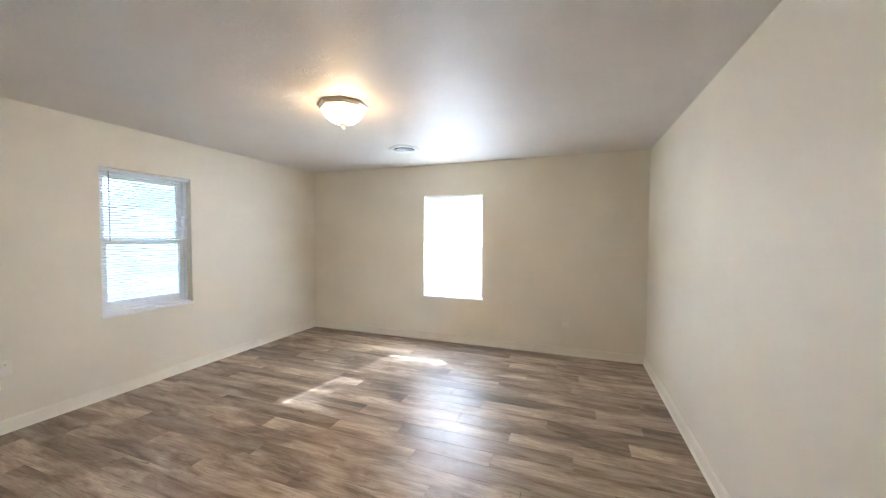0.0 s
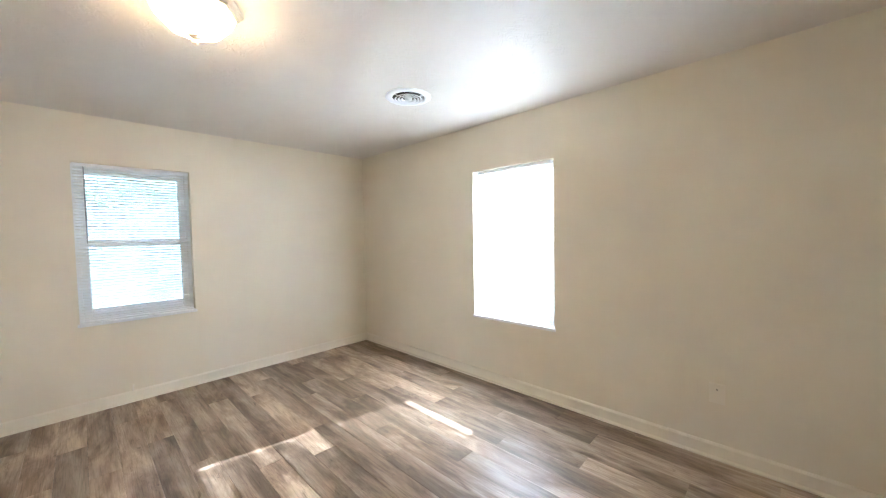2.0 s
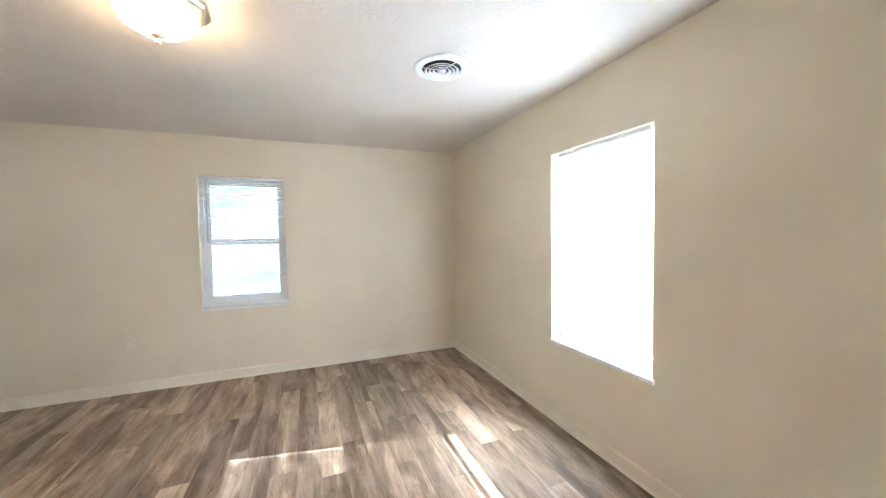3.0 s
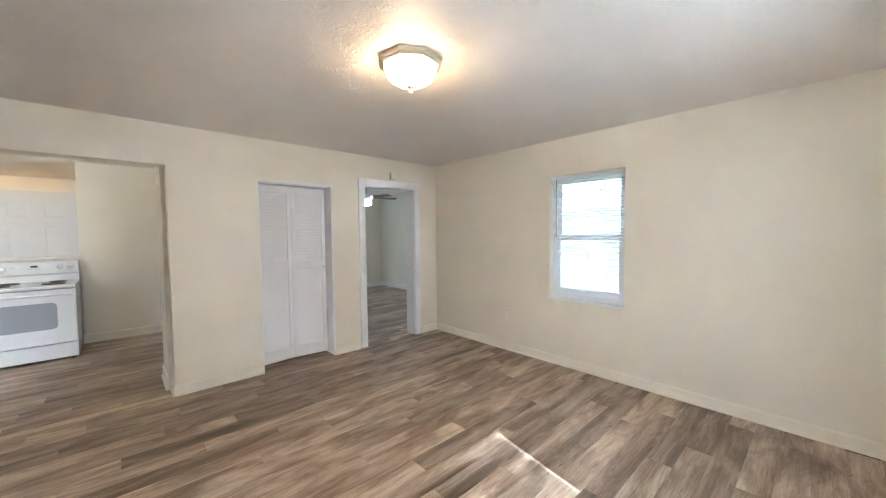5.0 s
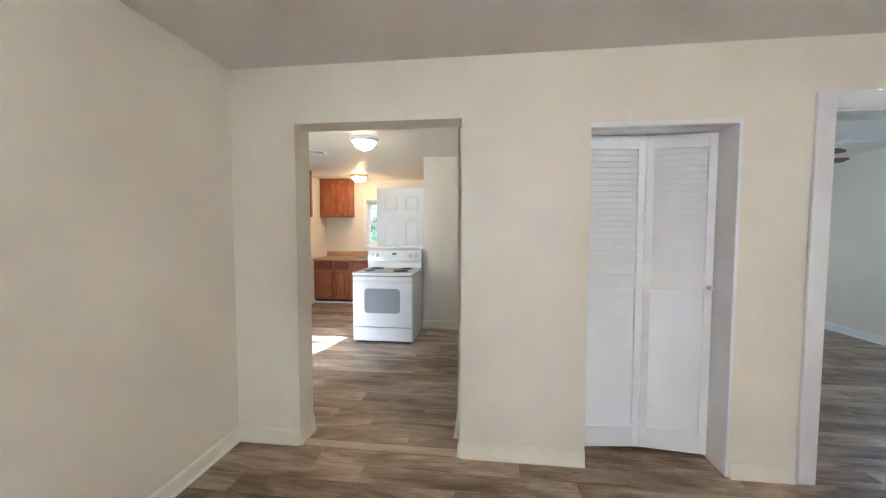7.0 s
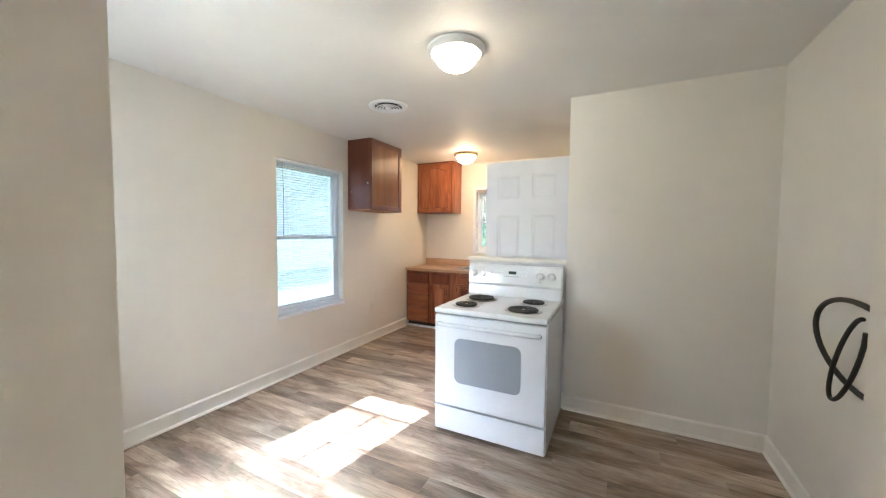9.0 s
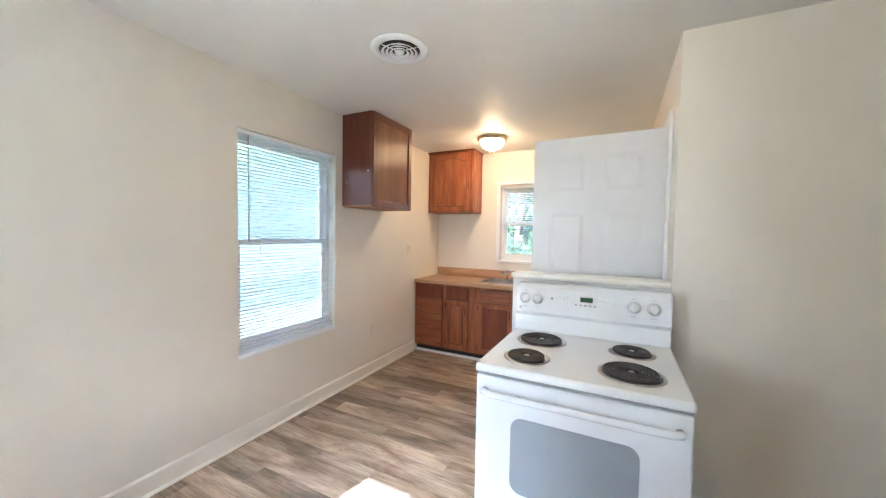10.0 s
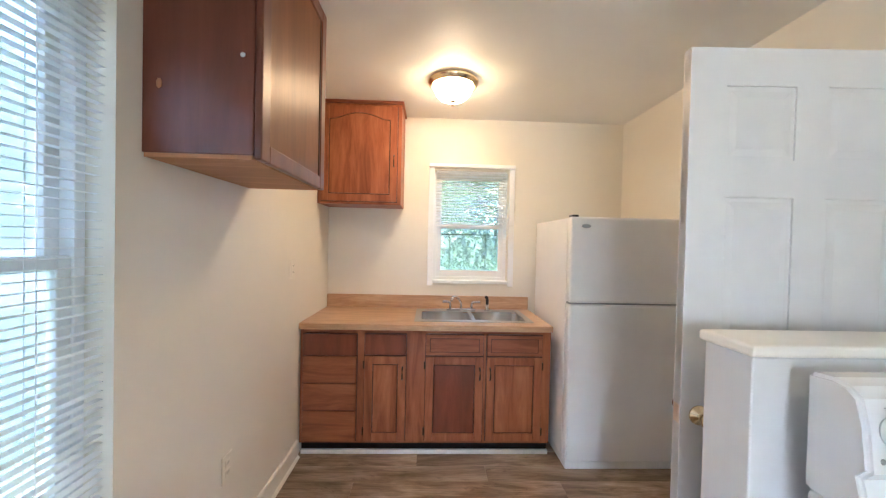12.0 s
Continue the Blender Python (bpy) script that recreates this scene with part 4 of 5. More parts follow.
# face frame
for x0, x1 in ((-HW, -HW + 0.03), (-HW + 0.36, -HW + 0.43), (-HW + 0.68, -HW + 0.83), (-HW + 1.19, -HW + 1.235), (HW - 0.07, HW)):
    part("face_stile", one(x0, x1, 0, 0.02, 0.075, 0.83), M_OAK, base)
for x0, x1 in ((-HW + 0.03, -HW + 0.36), (-HW + 0.43, -HW + 0.68), (-HW + 0.83, -HW + 1.19), (-HW + 1.235, HW - 0.07)):
    for z0, z1 in ((0.075, 0.09), (0.805, 0.83)):
        part("face_rail", one(x0, x1, 0.001, 0.02, z0, z1), M_OAKH, base)
z = 0.092
for k, hh in enumerate((0.205, 0.18, 0.18, 0.145)):
    part("drawer", one(-HW + 0.022, -HW + 0.368, -0.018, 0.0, z, z + hh - 0.006, bevel=0.004), M_CHERRY if k == 3 else M_OAKH, base, "stained wooden drawer front")
    # dark plate draws the shadow gap round the drawer
    part("lip", one(-HW + 0.018, -HW + 0.372, -0.005, -0.0005, z - 0.004, z + hh - 0.002), M_LIP, base)
    z += hh
for x0, x1, mt in ((-HW + 0.42, -HW + 0.69, M_CHERRY), (-HW + 0.82, -HW + 1.20, M_OAKH), (-HW + 1.225, HW - 0.062, M_OAKH)):
    d = part("drawer", one(x0, x1, -0.018, 0.0, 0.664, 0.80, bevel=0.004), mt, base, "false drawer front")
    # dark plate draws the shadow gap round the false front
    part("lip", one(x0 - 0.004, x1 + 0.004, -0.005, -0.0005, 0.660, 0.804), M_LIP, d)
    if mt is M_OAKH:
        # dark plate stands in for the shaded groove
        part("groove", one(x0 + 0.026, x1 - 0.026, -0.0185, -0.017, 0.686, 0.779), M_LIP, d)
        part("raised_field", one(x0 + 0.03, x1 - 0.03, -0.021, -0.0175, 0.69, 0.775, bevel=0.003), M_OAKH, d)
cab_door(base, -HW + 0.42, -HW + 0.69, 0.095, 0.655, 0.0, M_OAK, M_OAK, 1)
cab_door(base, -HW + 0.82, -HW + 1.20, 0.095, 0.655, 0.0, M_OAK, M_CHERRY, 1)
cab_door(base, -HW + 1.225, HW - 0.062, 0.095, 0.655, 0.0, M_OAK, M_OAK, -1)
part("toe_kick", one(-HW, HW, 0.045, 0.06, 0.0, 0.075), M_DARK, base, "black recessed toe kick")
solid("shoe_moulding", one(0.755, 2.395, -4.258, -4.236, 0.001, 0.030, bevel=0.005), M_TRIM, "white strip of moulding under the cabinet", "trim")

top = thing("worktop", pose(CX, -4.242, 0, 0, 0, 180), "wood-grain laminate worktop with a backsplash", "worktop")
SX0, SX1, SY0, SY1 = -0.075, 0.715, 0.085, 0.50
cw = 0.83
part("slab", boxes((-cw, SX0, -0.03, 0.598, 0.832, 0.868), (SX1, cw, -0.03, 0.598, 0.832, 0.868), (SX0, SX1, -0.03, SY0, 0.832, 0.868), (SX0, SX1, SY1, 0.598, 0.832, 0.868)), M_COUNTER, top)
part("front_edge", one(-cw, cw, -0.034, -0.029, 0.830, 0.867, bevel=0.002), M_COUNTER, top)
part("backsplash", one(-cw, cw, 0.578, 0.598, 0.868, 0.972, bevel=0.005), M_COUNTER, top)

sink = thing("sink", pose(CX, -4.242, 0.868, 0, 0, 180), "double-bowl stainless steel sink set in the worktop", "sink")
xm = (SX0 + SX1) / 2
bowls = ((SX0 + 0.03, xm - 0.014), (xm + 0.014, SX1 - 0.03))
by0, by1 = SY0 + 0.03, SY1 - 0.075
part("rim", boxes((SX0 - 0.018, SX1 + 0.018, SY0 - 0.018, by0, 0.0, 0.006), (SX0 - 0.018, SX1 + 0.018, by1, SY1 + 0.018, 0.0, 0.006), (SX0 - 0.018, bowls[0][0], by0, by1, 0.0, 0.006), (bowls[0][1], bowls[1][0], by0, by1, 0.0, 0.006), (bowls[1][1], SX1 + 0.018, by0, by1, 0.0, 0.006), bevel=0.002), M_STEEL, sink)
for x0, x1 in bowls:
    bm = one(x0 - 0.001, x1 + 0.001, by0 - 0.001, by1 + 0.001, -0.17, 0.004)
    bmesh.ops.delete(bm, geom=[f for f in bm.faces if f.calc_center_median().z > 0.0], context="FACES")
    bmesh.ops.bevel(bm, geom=[e for e in bm.edges if not e.is_boundary], offset=0.04, segments=4, affect="EDGES", clamp_overlap=True)
    bmesh.ops.reverse_faces(bm, faces=bm.faces)
    for f in bm.faces:
        f.smooth = True
    b = part("bowl", bm, M_STEEL, sink)
    part("drain", lathe([(0.0, 0.002), (0.03, 0.002), (0.04, 0.004), (0.043, 0.0)], 20, at=((x0 + x1) / 2, (by0 + by1) / 2, -0.17)), M_CHROME, b)

tap = thing("faucet", pose(CX, -4.242, 0.874, 0, 0, 180), "chrome two-handle kitchen faucet with a side sprayer", "faucet")
fx, fy = xm - 0.06, SY1 - 0.03
part("base_plate", one(fx - 0.115, fx + 0.115, fy - 0.024, fy + 0.024, 0, 0.018, bevel=0.006), M_CHROME, tap)
part("spout", tube([(fx, fy, 0.016), (fx, fy, 0.06), (fx - 0.02, fy - 0.04, 0.095), (fx - 0.05, fy - 0.10, 0.122), (fx - 0.075, fy - 0.155, 0.128), (fx - 0.085, fy - 0.175, 0.118), (fx - 0.088, fy - 0.18, 0.10)], 0.011, 12), M_CHROME, tap)
for s in (-1, 1):
    part("handle", tube([(fx + s * 0.085, fy, 0.016), (fx + s * 0.085, fy, 0.05), (fx + s * 0.09, fy - 0.01, 0.066), (fx + s * 0.125, fy - 0.03, 0.074), (fx + s * 0.15, fy - 0.04, 0.074)], 0.010, 10), M_CHROME, tap)
sp = part("sprayer", lathe([(0.0, 0.0), (0.022, 0.0), (0.02, 0.012), (0.013, 0.018), (0.013, 0.05), (0.0, 0.05)], 18, at=(fx + 0.21, fy, 0)), M_CHROME, tap)
part("sprayer_head", tube([(fx + 0.21, fy, 0.05), (fx + 0.21, fy, 0.085), (fx + 0.205, fy - 0.012, 0.105), (fx + 0.195, fy - 0.03, 0.112)], 0.012, 10), M_DARK, sp, "black sprayer head")


# ---- wall cabinets ----
ca = thing("wall_cabinet", pose(2.41, -2.965, 1.635, 0, 0, -90), "dark mahogany wall cabinet scuffed on its side", "wall cabinet")
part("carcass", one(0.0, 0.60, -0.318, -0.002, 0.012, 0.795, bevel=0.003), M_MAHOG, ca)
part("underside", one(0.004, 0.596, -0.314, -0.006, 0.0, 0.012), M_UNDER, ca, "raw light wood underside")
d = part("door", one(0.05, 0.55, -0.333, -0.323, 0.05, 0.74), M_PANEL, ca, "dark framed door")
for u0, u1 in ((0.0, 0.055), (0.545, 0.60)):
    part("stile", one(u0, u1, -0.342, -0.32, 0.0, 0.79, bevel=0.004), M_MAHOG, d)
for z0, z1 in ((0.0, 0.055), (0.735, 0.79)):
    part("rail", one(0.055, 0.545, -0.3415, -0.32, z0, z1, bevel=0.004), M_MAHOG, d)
for q in ((0.056, 0.062, 0.056, 0.734), (0.538, 0.544, 0.056, 0.734)):
    part("bead", one(q[0], q[1], -0.337, -0.332, q[2], q[3]), M_LIP, d)
part("paint_scuff", lathe([(0.0, 0.0), (0.008, 0.0), (0.006, 0.001), (0.0, 0.001)], 8), M_TRIM, ca, "small white paint spot").matrix_basis = pose(-0.0005, -0.285, 0.30, 0, -90, 0)
part("paint_scuff", lathe([(0.0, 0.0), (0.009, 0.0), (0.007, 0.001), (0.0, 0.001)], 7), M_UNDER, ca).matrix_basis = pose(-0.0005, -0.05, 0.21, 0, -90, 0) @ Matrix.Diagonal((1.8, 1, 1, 1))
cb = thing("wall_cabinet", pose(2.105, -4.84, 1.680, 0, 0, 180), "stained oak wall cabinet with an arched panel door", "wall cabinet")
part("carcass", one(-0.305, 0.305, -0.30, -0.002, 0.0, 0.745, bevel=0.003), M_OAK, cb)
part("crown", one(-0.307, 0.318, -0.325, -0.002, 0.735, 0.758, bevel=0.006), M_OAKH, cb)
cab_door(cb, -0.275, 0.275, 0.02, 0.715, -0.30, M_OAK, M_OAK, 1, arched=True, hinge=False)


# ---- small wall fittings ----
def plate(m, label, w=0.072, h=0.116, kind="outlet", blank=False, paint=None):
    ob = thing("wall_outlet" if kind == "outlet" else "light_switch", m, label, kind, "wall plates")
    part("cover", one(-w / 2, w / 2, -0.008 if paint else -0.006, -0.0005, -h / 2, h / 2, bevel=0.002), paint or M_KWALL, ob)
    if kind == "outlet":
        for z in (-0.02, 0.02):
            o = part("socket", one(-0.017, 0.017, -0.0095 if paint else -0.008, -0.005, z - 0.014, z + 0.014, bevel=0.003), paint or M_KWALL, ob)
            if paint:
                if z > 0:
                    part("slot", one(-0.004, 0.004, -0.0102, -0.009, z + 0.002, z + 0.008), M_DARK, o, "small dark socket hole")
                continue
            part("slot", boxes((-0.007, -0.005, -0.0086, -0.0075, z - 0.004, z + 0.006), (0.005, 0.007, -0.0086, -0.0075, z - 0.004, z + 0.006)), M_DARK, o)
    elif not blank:
        part("toggle", one(-0.005, 0.005, -0.016, -0.005, -0.002, 0.014, bevel=0.002), M_BASE, ob)
    return ob


plate(pose(-0.126, 4.69, 0.404), "cream painted outlet plate low on the wall", 0.078, 0.122, paint=M_BASE_WALL)
plate(pose(-3.90, 1.43, 0.47, 0, 0, 90), "cream painted outlet plate low on the wall", paint=M_BASE_WALL)
plate(pose(2.41, -3.415, 0.442, 0, 0, -90), "white outlet plate on the kitchen wall")
plate(pose(2.41, -4.09, 1.228, 0, 0, -90), "white outlet plate above the worktop")
plate(pose(-0.22, -2.70, 1.17, 0, 0, 180), "cream painted blank switch plate beside the stove", 0.080, 0.120, "switch", True)
plate(pose(-0.918, -2.70, 1.15, 0, 0, 180), "cream painted blank plate on the partition", 0.075, 0.118, "switch", True)
ch = thing("door_chime", pose(-3.13, 0.12, 2.20, 0, 0, 180), "small cream painted box above the bedroom doorway", "door chime")
part("housing", one(-0.04, 0.04, -0.035, -0.0005, -0.05, 0.05, bevel=0.008), M_BASE_WALL, ch)
part("cover", one(-0.028, 0.028, -0.040, -0.034, -0.03, 0.035, bevel=0.004), M_BASE_WALL, ch)
st = thing("cable_stub", pose(-3.895, 2.30, 0.09, 0, 0, 0), "short cream cable stub sticking up at the baseboard", "cable")
part("stub", tube([(0.0, 0, 0.0), (0.012, 0, 0.02), (0.014, 0.004, 0.06)], 0.005, 8), M_BASE, st)

cable = thing("power_cable", pose(-1.28, -1.75, 0.95), "thick black cable looped out of the kitchen wall", "cable")
arc = [(0.045, 0.02 - 0.335 * math.sin(radians(q)), 0.012 + 0.172 * math.cos(radians(q)) + 0.03 * math.sin(radians(q))) for q in range(-32, 205, 6)]
small = [(0.07, 0.46 * 0.21 * math.cos(radians(q)) - 0.89 * 0.062 * math.sin(radians(q)), -0.05 + 0.89 * 0.21 * math.cos(radians(q)) + 0.46 * 0.062 * math.sin(radians(q))) for q in range(8, 335, 8)]
part("cord", tube(arc, 0.011, 9), M_CABLE, cable)
part("cord", tube(small, 0.0085, 9), M_CABLE, cable)
part("wall_plate", one(0.0005, 0.006, 0.15, 0.30, 0.06, 0.20, bevel=0.002), M_BASE, cable)


# ---- outside ----
GZ = -1.5
solid("ground", one(-400, 400, -400, 400, GZ - 0.3, GZ), M_GRASS, "lawn round the house", "ground")
solid("road", one(-21, -14.5, -120, 120, GZ, GZ + 0.02), M_ROAD, "grey asphalt street", "road")
solid("pavement", one(-13.6, -12.2, -120, 120, GZ, GZ + 0.06), M_SIDING, "pale concrete pavement", "pavement")
solid("driveway", one(-12.2, -6.6, 2.5, 8.5, GZ, GZ + 0.03), M_SIDING, "pale concrete driveway", "pavement")
solid("foundation", boxes((-5.93, 2.56, -5.05, 0.10, GZ, -0.03), (-4.04, 0.87, 0.10, 4.84, GZ, -0.03)), M_BRICK, "brick foundation under the house", "foundation")


def tree(x, y, h, r, seed, material, label):
    rng = random.Random(seed)
    ob = thing("tree", pose(x, y, GZ), label, "tree", "trees round the house")
    tr = lathe([(0.0, 0.0), (0.045 * h, 0.0), (0.03 * h, 0.08 * h), (0.024 * h, 0.4 * h), (0.008 * h, 0.8 * h), (0.0, 0.82 * h)], 10)
    tips = []
    for k in range(9):
        a, z = rng.uniform(0, 6.28), rng.uniform(0.2, 0.6) * h
        e = Vector((math.cos(a) * r * rng.uniform(0.5, 0.85), math.sin(a) * r * rng.uniform(0.5, 0.85), z + rng.uniform(0.1, 0.32) * h))
        tube([(0, 0, z), tuple(e * 0.5 + Vector((0, 0, z * 0.5 - 0.02 * h))), tuple(e)], 0.007 * h, 6, tr)
        tips.append(e)
    tips += [Vector((rng.uniform(-0.3, 0.3) * r, rng.uniform(-0.3, 0.3) * r, rng.uniform(0.55, 0.95) * h)) for k in range(6)]
    part("trunk", tr, M_BARK, ob)
    verts, faces = [], []
    for c in tips:
        cr = r * rng.uniform(0.32, 0.55)
        for k in range(330):
            p = Vector((rng.gauss(0, 1), rng.gauss(0, 1), rng.gauss(0, 0.8)))
            p = c + p.normalized() * cr * rng.uniform(0.35, 1.05)
            s = rng.uniform(0.07, 0.15) * (0.6 + r * 0.16)
            u = Vector((rng.gauss(0, 1), rng.gauss(0, 1), rng.gauss(0, 1))).normalized()
            v = u.orthogonal().normalized()
            i = len(verts)
            verts += [p - u * s, p + v * s * 0.5, p + u * s, p - v * s * 0.5]
            faces.append((i, i + 1, i + 2, i + 3))
    me = bpy.data.meshes.new("crown")
    me.from_pydata([tuple(v) for v in verts], [], faces)
    me.materials.append(material)
    o = new("crown", me)
    o.parent = ob
    return ob


for k, (x, y, h, r) in enumerate(((15.0, 7.5, 8.5, 3.6), (15.5, 4.5, 8.5, 3.6), (15.0, 0.5, 8, 3.6), (15.5, -4.0, 8.5, 3.8), (15.2, -8.0, 8, 3.7), (15.5, -12.0, 9, 3.8), (19.5, -2.0, 11, 4.4), (20, -7.0, 11, 4.4), (19.5, -12.0, 11, 4.4), (14.5, -16.0, 9, 4.0), (9.5, -15.5, 8, 3.4))):
    tree(x, y, h + 1, r, k, M_LEAF2 if k % 2 else M_LEAF, "leafy green tree beyond the kitchen window")
for k, (x, y, h, r) in enumerate(((1.8, -15.5, 6.5, 2.5), (-1.5, -14.5, 8, 3.0), (4.0, -15.5, 9, 3.4), (0.4, -19, 10, 4.0), (6.5, -19, 9, 3.5))):
    tree(x, y, h + 1, r, 20 + k, M_LEAF if k % 2 else M_LEAF2, "leafy green tree behind the house")
for k, (x, y, h, r) in enumerate(((-40, 16, 5, 3.0), (-41, 5, 8.5, 4.6), (-42, 26, 8, 4.5), (-41, -6, 8.5, 4.6), (-44, 11, 6, 3.4))):
    tree(x, y, h + 1, r, 40 + k, M_LEAF2, "leafy tree across the street")


def bush(x, y, w, seed):
    rng = random.Random(seed)
    ob = thing("bush", pose(x, y, GZ), "low rounded green shrub", "shrub", "shrubs")
    part("stems", tube([(0, 0, 0), (0.02, 0, w * 0.4)], 0.03, 6), M_BARK, ob)
    verts, faces = [], []
    for k in range(int(700 * max(1, w) ** 1.5)):
        p = Vector((rng.gauss(0, 1), rng.gauss(0, 1), abs(rng.gauss(0, 1)))).normalized() * w * rng.uniform(0.5, 1.0) * (0.8 + 0.2 * rng.random())
        p.z = p.z * 0.85 + 0.05
        u = Vector((rng.gauss(0, 1), rng.gauss(0, 1), rng.gauss(0, 1))).normalized()
        v = u.orthogonal().normalized()
        i, s = len(verts), rng.uniform(0.05, 0.11) * max(1, w / 2.4)
        verts += [p - u * s, p + v * s * 0.6, p + u * s, p - v * s * 0.6]
        faces.append((i, i + 1, i + 2, i + 3))
    me = bpy.data.meshes.new("foliage")
    me.from_pydata([tuple(v) for v in verts], [], faces)
    me.materials.append(M_LEAF)
    o = new("foliage", me)
    o.parent = ob


for k, (x, y, w) in enumerate(((1.2, -13.6, 3.4), (-1.9, -14.0, 3.5), (4.3, -13.7, 3.4), (13.6, 5.5, 3.7), (13.8, 1.5, 3.6), (13.7, -2.2, 3.9), (13.8, -6.0, 3.7), (13.7, -10.0, 3.9), (13.9, -14.0, 3.8), (17.5, 8.0, 5.4), (17.2, 2.8, 5.2), (17.6, -2.2, 5.5), (17.3, -7.4, 5.3), (17.6, -12.5, 5.5), (17.2, -17.5, 5.3), (2.4, -11.8, 1.6), (0.6, -12.0, 1.8), (4.0, -12.2, 1.7), (-0.9, -12.1, 1.8), (1.3, -18.0, 5.4), (4.9, -18.4, 5.2), (-2.4, -18.4, 5.2), (8.5, -17.6, 4.8))):
    bush(x, y, w, 70 + k)


def house(m, L, D, H, label, wall_mat, front, pitch=0.27, entry=True):
    """A one-storey house: walls with lap siding, a gable roof, windows and a door on the given side."""
    ob = thing("house", m, label, "house", "neighbouring houses")
    w = part("wall", one(-L / 2, L / 2, -D / 2, D / 2, 0, H), wall_mat, ob)
    n = int(H / 0.18)
    me = mesh_of("siding_board", prism([(-L / 2, 0), (L / 2, 0), (L / 2, 0.17), (-L / 2, 0.17)], front * (D / 2 + 0.001), front * (D / 2 + 0.02)), wall_mat)
    for k in range(n):
        o = new("siding_board", me)
        o.parent = w
        o.matrix_basis = pose(0, 0, 0.01 + k * 0.18, -front * 2.0)
    bm = bmesh.new()
    e, rh = 0.45, D * pitch
    pts = [(-L / 2 - e, -D / 2 - e, H), (-L / 2 - e, D / 2 + e, H), (-L / 2 - e, 0, H + rh)]
    a = [bm.verts.new(p) for p in pts]
    c = [bm.verts.new((-p[0], p[1], p[2])) for p in pts]
    bm.faces.new(a)
    bm.faces.new(c[::-1])
    for i in range(3):
        bm.faces.new((a[i], c[i], c[(i + 1) % 3], a[(i + 1) % 3]))
    bmesh.ops.recalc_face_normals(bm, faces=bm.faces)
    part("roof", bm, M_ROOF, ob, "grey shingled gable roof")
    yf = front * (D / 2 + 0.05)
    for x in (-L * 0.33, L * 0.05, L * 0.34):
        q = part("window", boxes((x - 0.55, x + 0.55, min(yf, yf - front * 0.06), max(yf, yf - front * 0.06), 0.95, 2.2)), M_WHITE, ob)
        part("pane", boxes((x - 0.45, x + 0.45, yf - 0.012, yf + 0.012, 1.03, 1.54), (x - 0.45, x + 0.45, yf - 0.012, yf + 0.012, 1.6, 2.12)), M_DARKGL, q)
    if entry:
        part("door", one(-L * 0.14 - 0.45, -L * 0.14 + 0.45, yf - 0.03, yf + 0.01, 0.2, 2.2), M_WHITE, ob)
    return ob


house(pose(10.3, -5.0, GZ - 0.6, 0, 0, 90), 14.0, 5.0, 2.45, "white lap-sided neighbouring house lower down", M_SIDING, 1, 0.16, False)
house(pose(-29, 9, GZ, 0, 0, -90), 13, 8, 2.7, "pale house across the street", M_SIDING, 1)
house(pose(-30, -9, GZ, 0, 0, -90), 12, 8, 2.7, "brick house across the street", M_BRICK, 1)
house(pose(-30, 27, GZ, 0, 0, -90), 12, 8, 2.7, "pale house farther along the street", M_SIDING, 1)

def car(m, material, label):
    ob = thing("car", m, label, "car", "parked cars")
    low = [(-2.2, 0.28), (2.15, 0.28), (2.22, 0.5), (2.15, 0.72), (1.25, 0.86), (-1.55, 0.92), (-2.15, 0.88), (-2.25, 0.55)]
    b = prism(low, -0.86, 0.86)
    bmesh.ops.bevel(b, geom=b.edges[:], offset=0.07, segments=2, affect="EDGES", clamp_overlap=True)
    part("body", b, material, ob)
    cab = prism([(-1.75, 0.88), (1.05, 0.86), (0.35, 1.38), (-1.15, 1.42)], -0.74, 0.74)
    for v in cab.verts:
        if v.co.z > 1.2:
            v.co.y *= 0.82
    bmesh.ops.bevel(cab, geom=cab.edges[:], offset=0.05, segments=2, affect="EDGES", clamp_overlap=True)
    part("glasshouse", cab, M_DARKGL, ob, "dark car windows")
    part("roof", one(-1.12, 0.32, -0.6, 0.6, 1.36, 1.45, bevel=0.035), material, ob)
    for x in (-1.38, 1.38):
        for s in (-1, 1):
            t = lathe([(0.0, -0.1), (0.28, -0.1), (0.32, -0.07), (0.32, 0.07), (0.28, 0.1), (0.0, 0.1)], 22)
            bmesh.ops.rotate(t, verts=t.verts, cent=(0, 0, 0), matrix=Matrix.Rotation(radians(90), 3, "X"))
            bmesh.ops.translate(t, verts=t.verts, vec=(x, s * 0.80, 0.32))
            w = part("wheel", t, M_TYRE, ob)
            rim = lathe([(0.0, -0.012), (0.19, -0.012), (0.2, 0.012), (0.0, 0.012)], 16)
            bmesh.ops.rotate(rim, verts=rim.verts, cent=(0, 0, 0), matrix=Matrix.Rotation(radians(90), 3, "X"))
            bmesh.ops.translate(rim, verts=rim.verts, vec=(x, s * 0.905, 0.32))
            part("rim", rim, M_SILVER, w)
    for s in (-0.6, 0.6):
        part("headlight", one(2.12, 2.2, s - 0.18, s + 0.18, 0.58, 0.70, bevel=0.02), M_WHITE, ob)
    return ob


car(pose(-20.0, 6.2, GZ + 0.02, 0, 0, 90), M_TEAL, "dark teal parked car at the far kerb")
car(pose(-20.2, 12.6, GZ + 0.02, 0, 0, 90), M_SILVER, "silver parked car at the far kerb")


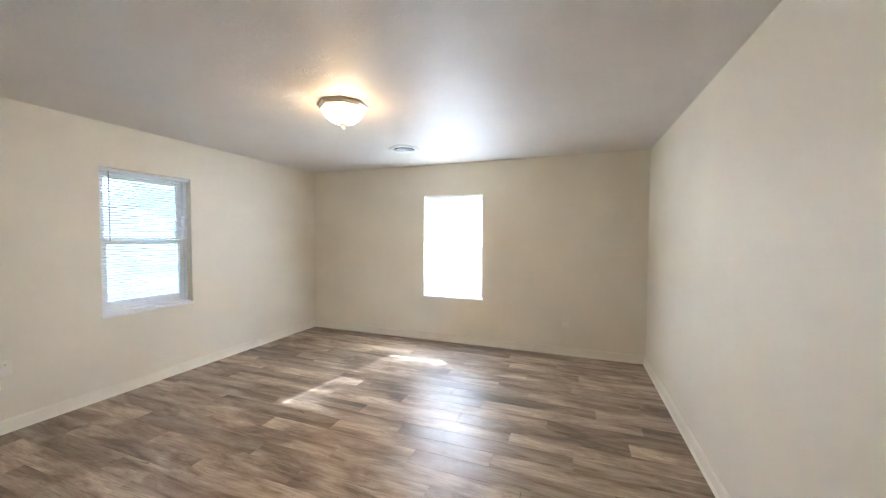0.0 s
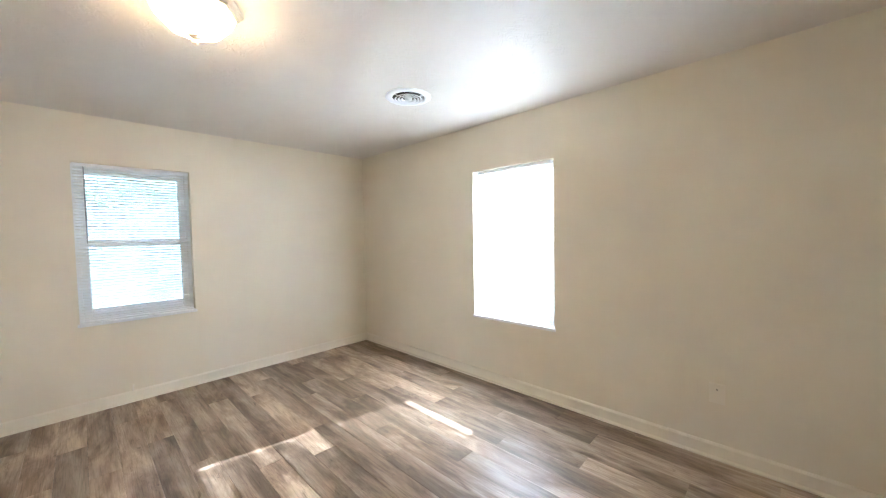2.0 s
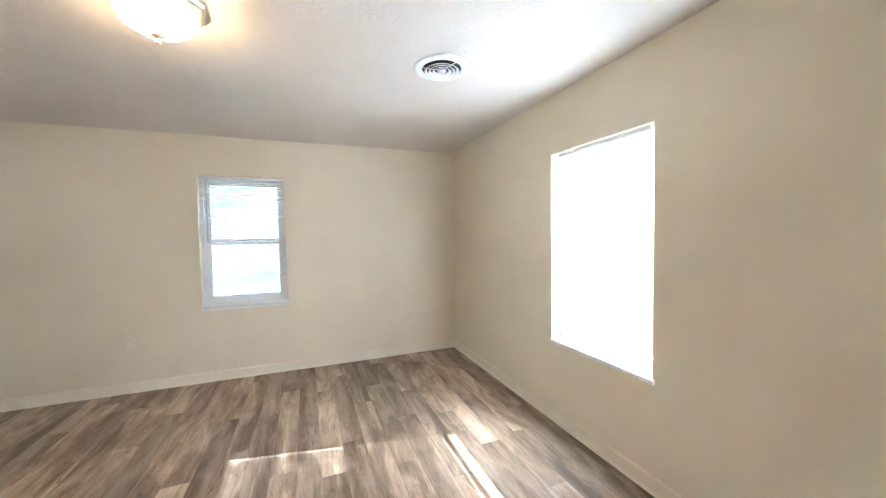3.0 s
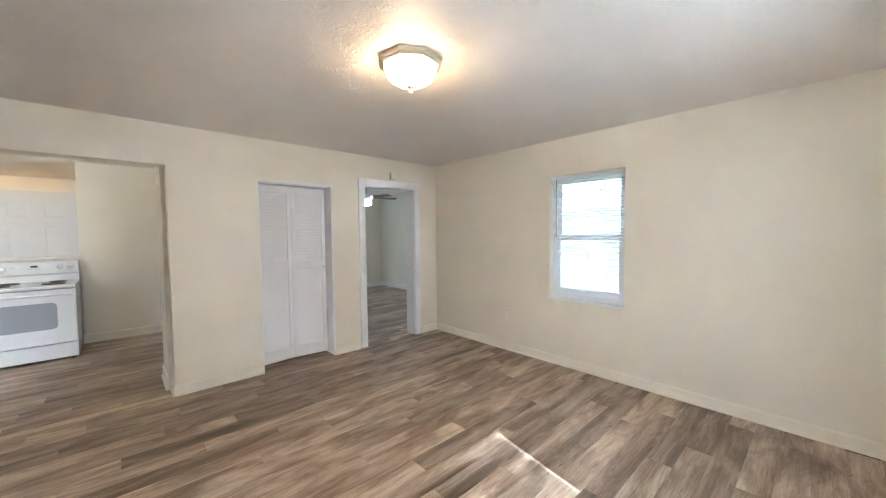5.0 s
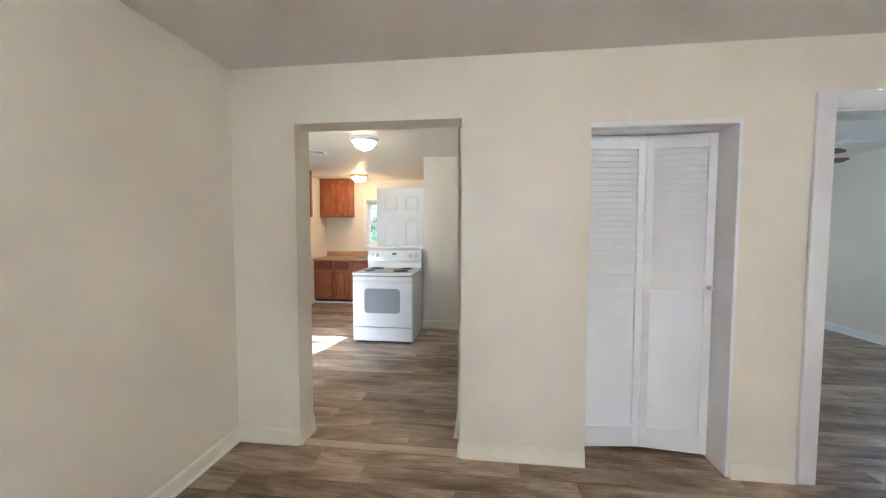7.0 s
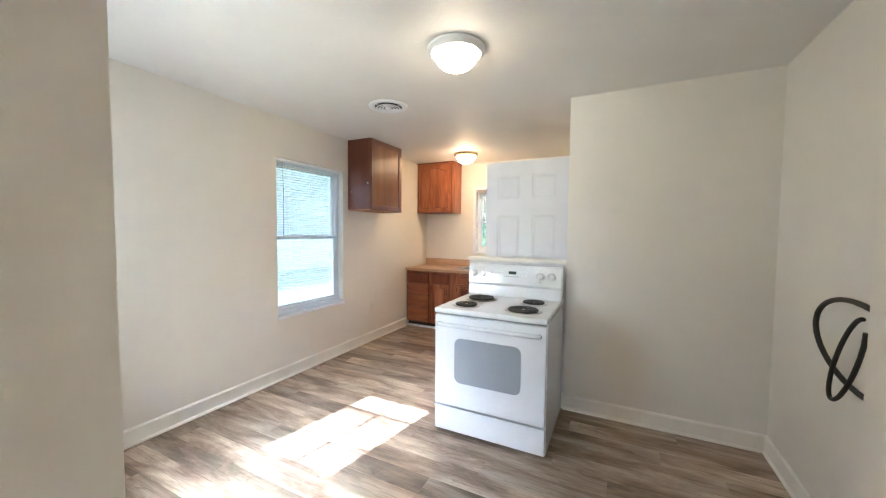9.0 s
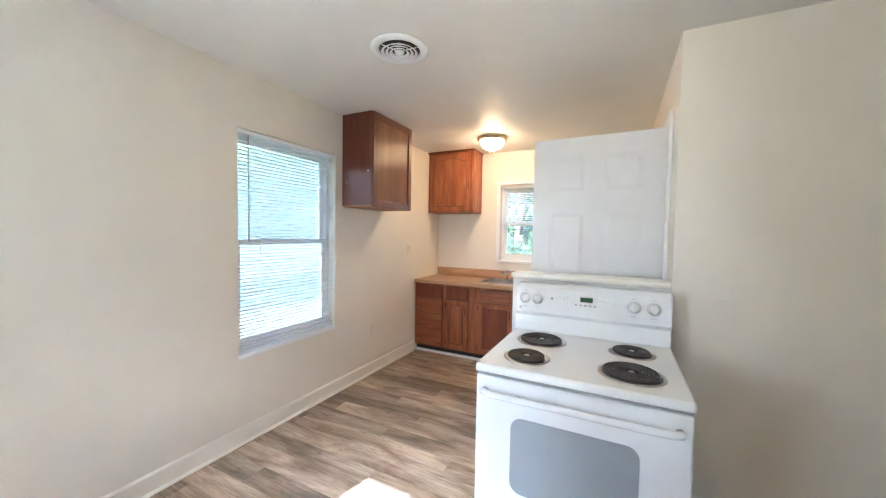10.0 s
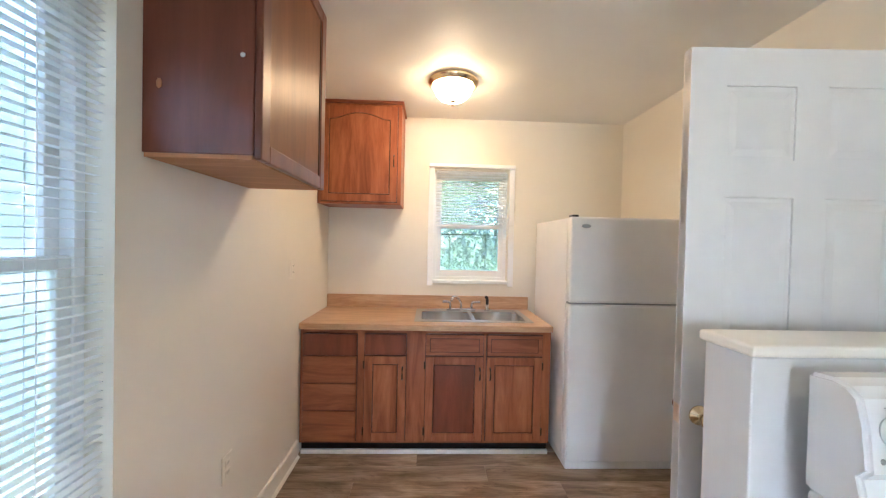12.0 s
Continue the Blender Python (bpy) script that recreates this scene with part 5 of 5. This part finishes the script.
# ---- floor planks ----
def plank_mesh(L, W, t=0.012, c=0.0009):
    """A plank with chamfered upper edges."""
    bm = bmesh.new()
    a = [bm.verts.new((sx * L / 2, sy * W / 2, -c)) for sx, sy in ((-1, -1), (1, -1), (1, 1), (-1, 1))]
    u = [bm.verts.new((sx * (L / 2 - c), sy * (W / 2 - c), 0)) for sx, sy in ((-1, -1), (1, -1), (1, 1), (-1, 1))]
    d = [bm.verts.new((sx * L / 2, sy * W / 2, -t)) for sx, sy in ((-1, -1), (1, -1), (1, 1), (-1, 1))]
    bm.faces.new(u)
    for i in range(4):
        j = (i + 1) % 4
        bm.faces.new((a[i], a[j], u[j], u[i]))
        bm.faces.new((d[i], d[j], a[j], a[i]))
    return bm


PL, PW, GAP = 1.22, 0.1445, 0.0009
made = {}


def planks(floor, x0, x1, y0, y1, phase, separate=True, first=PW):
    """Rows of planks along x; the first row may be ripped narrower, and each row starts with a cut plank of its own length."""
    rng = random.Random(int(phase * 100) + 5)
    joined = bmesh.new()
    y = y0
    start = 0.0
    while y < y1 - 0.01:
        w = min(first if y == y0 else PW, y1 - y)
        start = (start + rng.choice((0.31, 0.43, 0.55, 0.72))) % PL
        x = x0 - start
        while x < x1 - 0.01:
            a, b = max(x, x0), min(x + PL, x1)
            x += PL
            if b - a < 0.04:
                continue
            key = (round(b - a, 2), round(w, 3))
            cx, cy = (a + b) / 2, y + w / 2
            if separate:
                if key not in made:
                    made[key] = mesh_of("plank", plank_mesh(key[0] - GAP, w - GAP), M_PLANK)
                o = new("plank", made[key])
                o.parent = floor
                o.location = (cx, cy, 0)
            else:
                box(joined, a + GAP / 2, b - GAP / 2, y + GAP / 2, y + w - GAP / 2, -0.012, 0)
        y += w
    if separate:
        joined.free()
    else:
        tagged(part("planks", joined, M_PLANK, floor), kind="stuff")


f1 = solid("floor_living", one(-3.90, 0.735, 0.062, 4.69, -0.03, -0.006), M_SUB, "grey-brown wood-look vinyl plank floor", "floor")
f2 = solid("floor_kitchen", boxes((-1.28, 2.41, -2.70, 0.062, -0.03, -0.006), (-0.03, 2.41, -4.84, -2.70, -0.03, -0.006)), M_SUB, "grey-brown wood-look vinyl plank floor of the kitchen", "floor")
f3 = solid("floor_bedroom", boxes((-5.80, -2.45, -4.35, 0.062, -0.03, -0.006), (-2.35, -1.40, -0.75, 0.062, -0.03, -0.006), (-1.40, -0.03, -4.84, -2.82, -0.03, -0.006)), M_SUB, "wood-look vinyl plank floor of the back rooms", "floor")
planks(f1, -3.90, 0.735, 0.078, 4.69, 1.0, first=0.053)
planks(f2, -1.28, 2.41, -4.84, 0.076, 2.0)
planks(f3, -5.80, -2.45, -4.35, 0.076, 3.0, False)
planks(f3, -2.35, -1.40, -0.75, 0.076, 4.0, False)
planks(f3, -1.40, -0.03, -4.84, -2.82, 5.0, False)
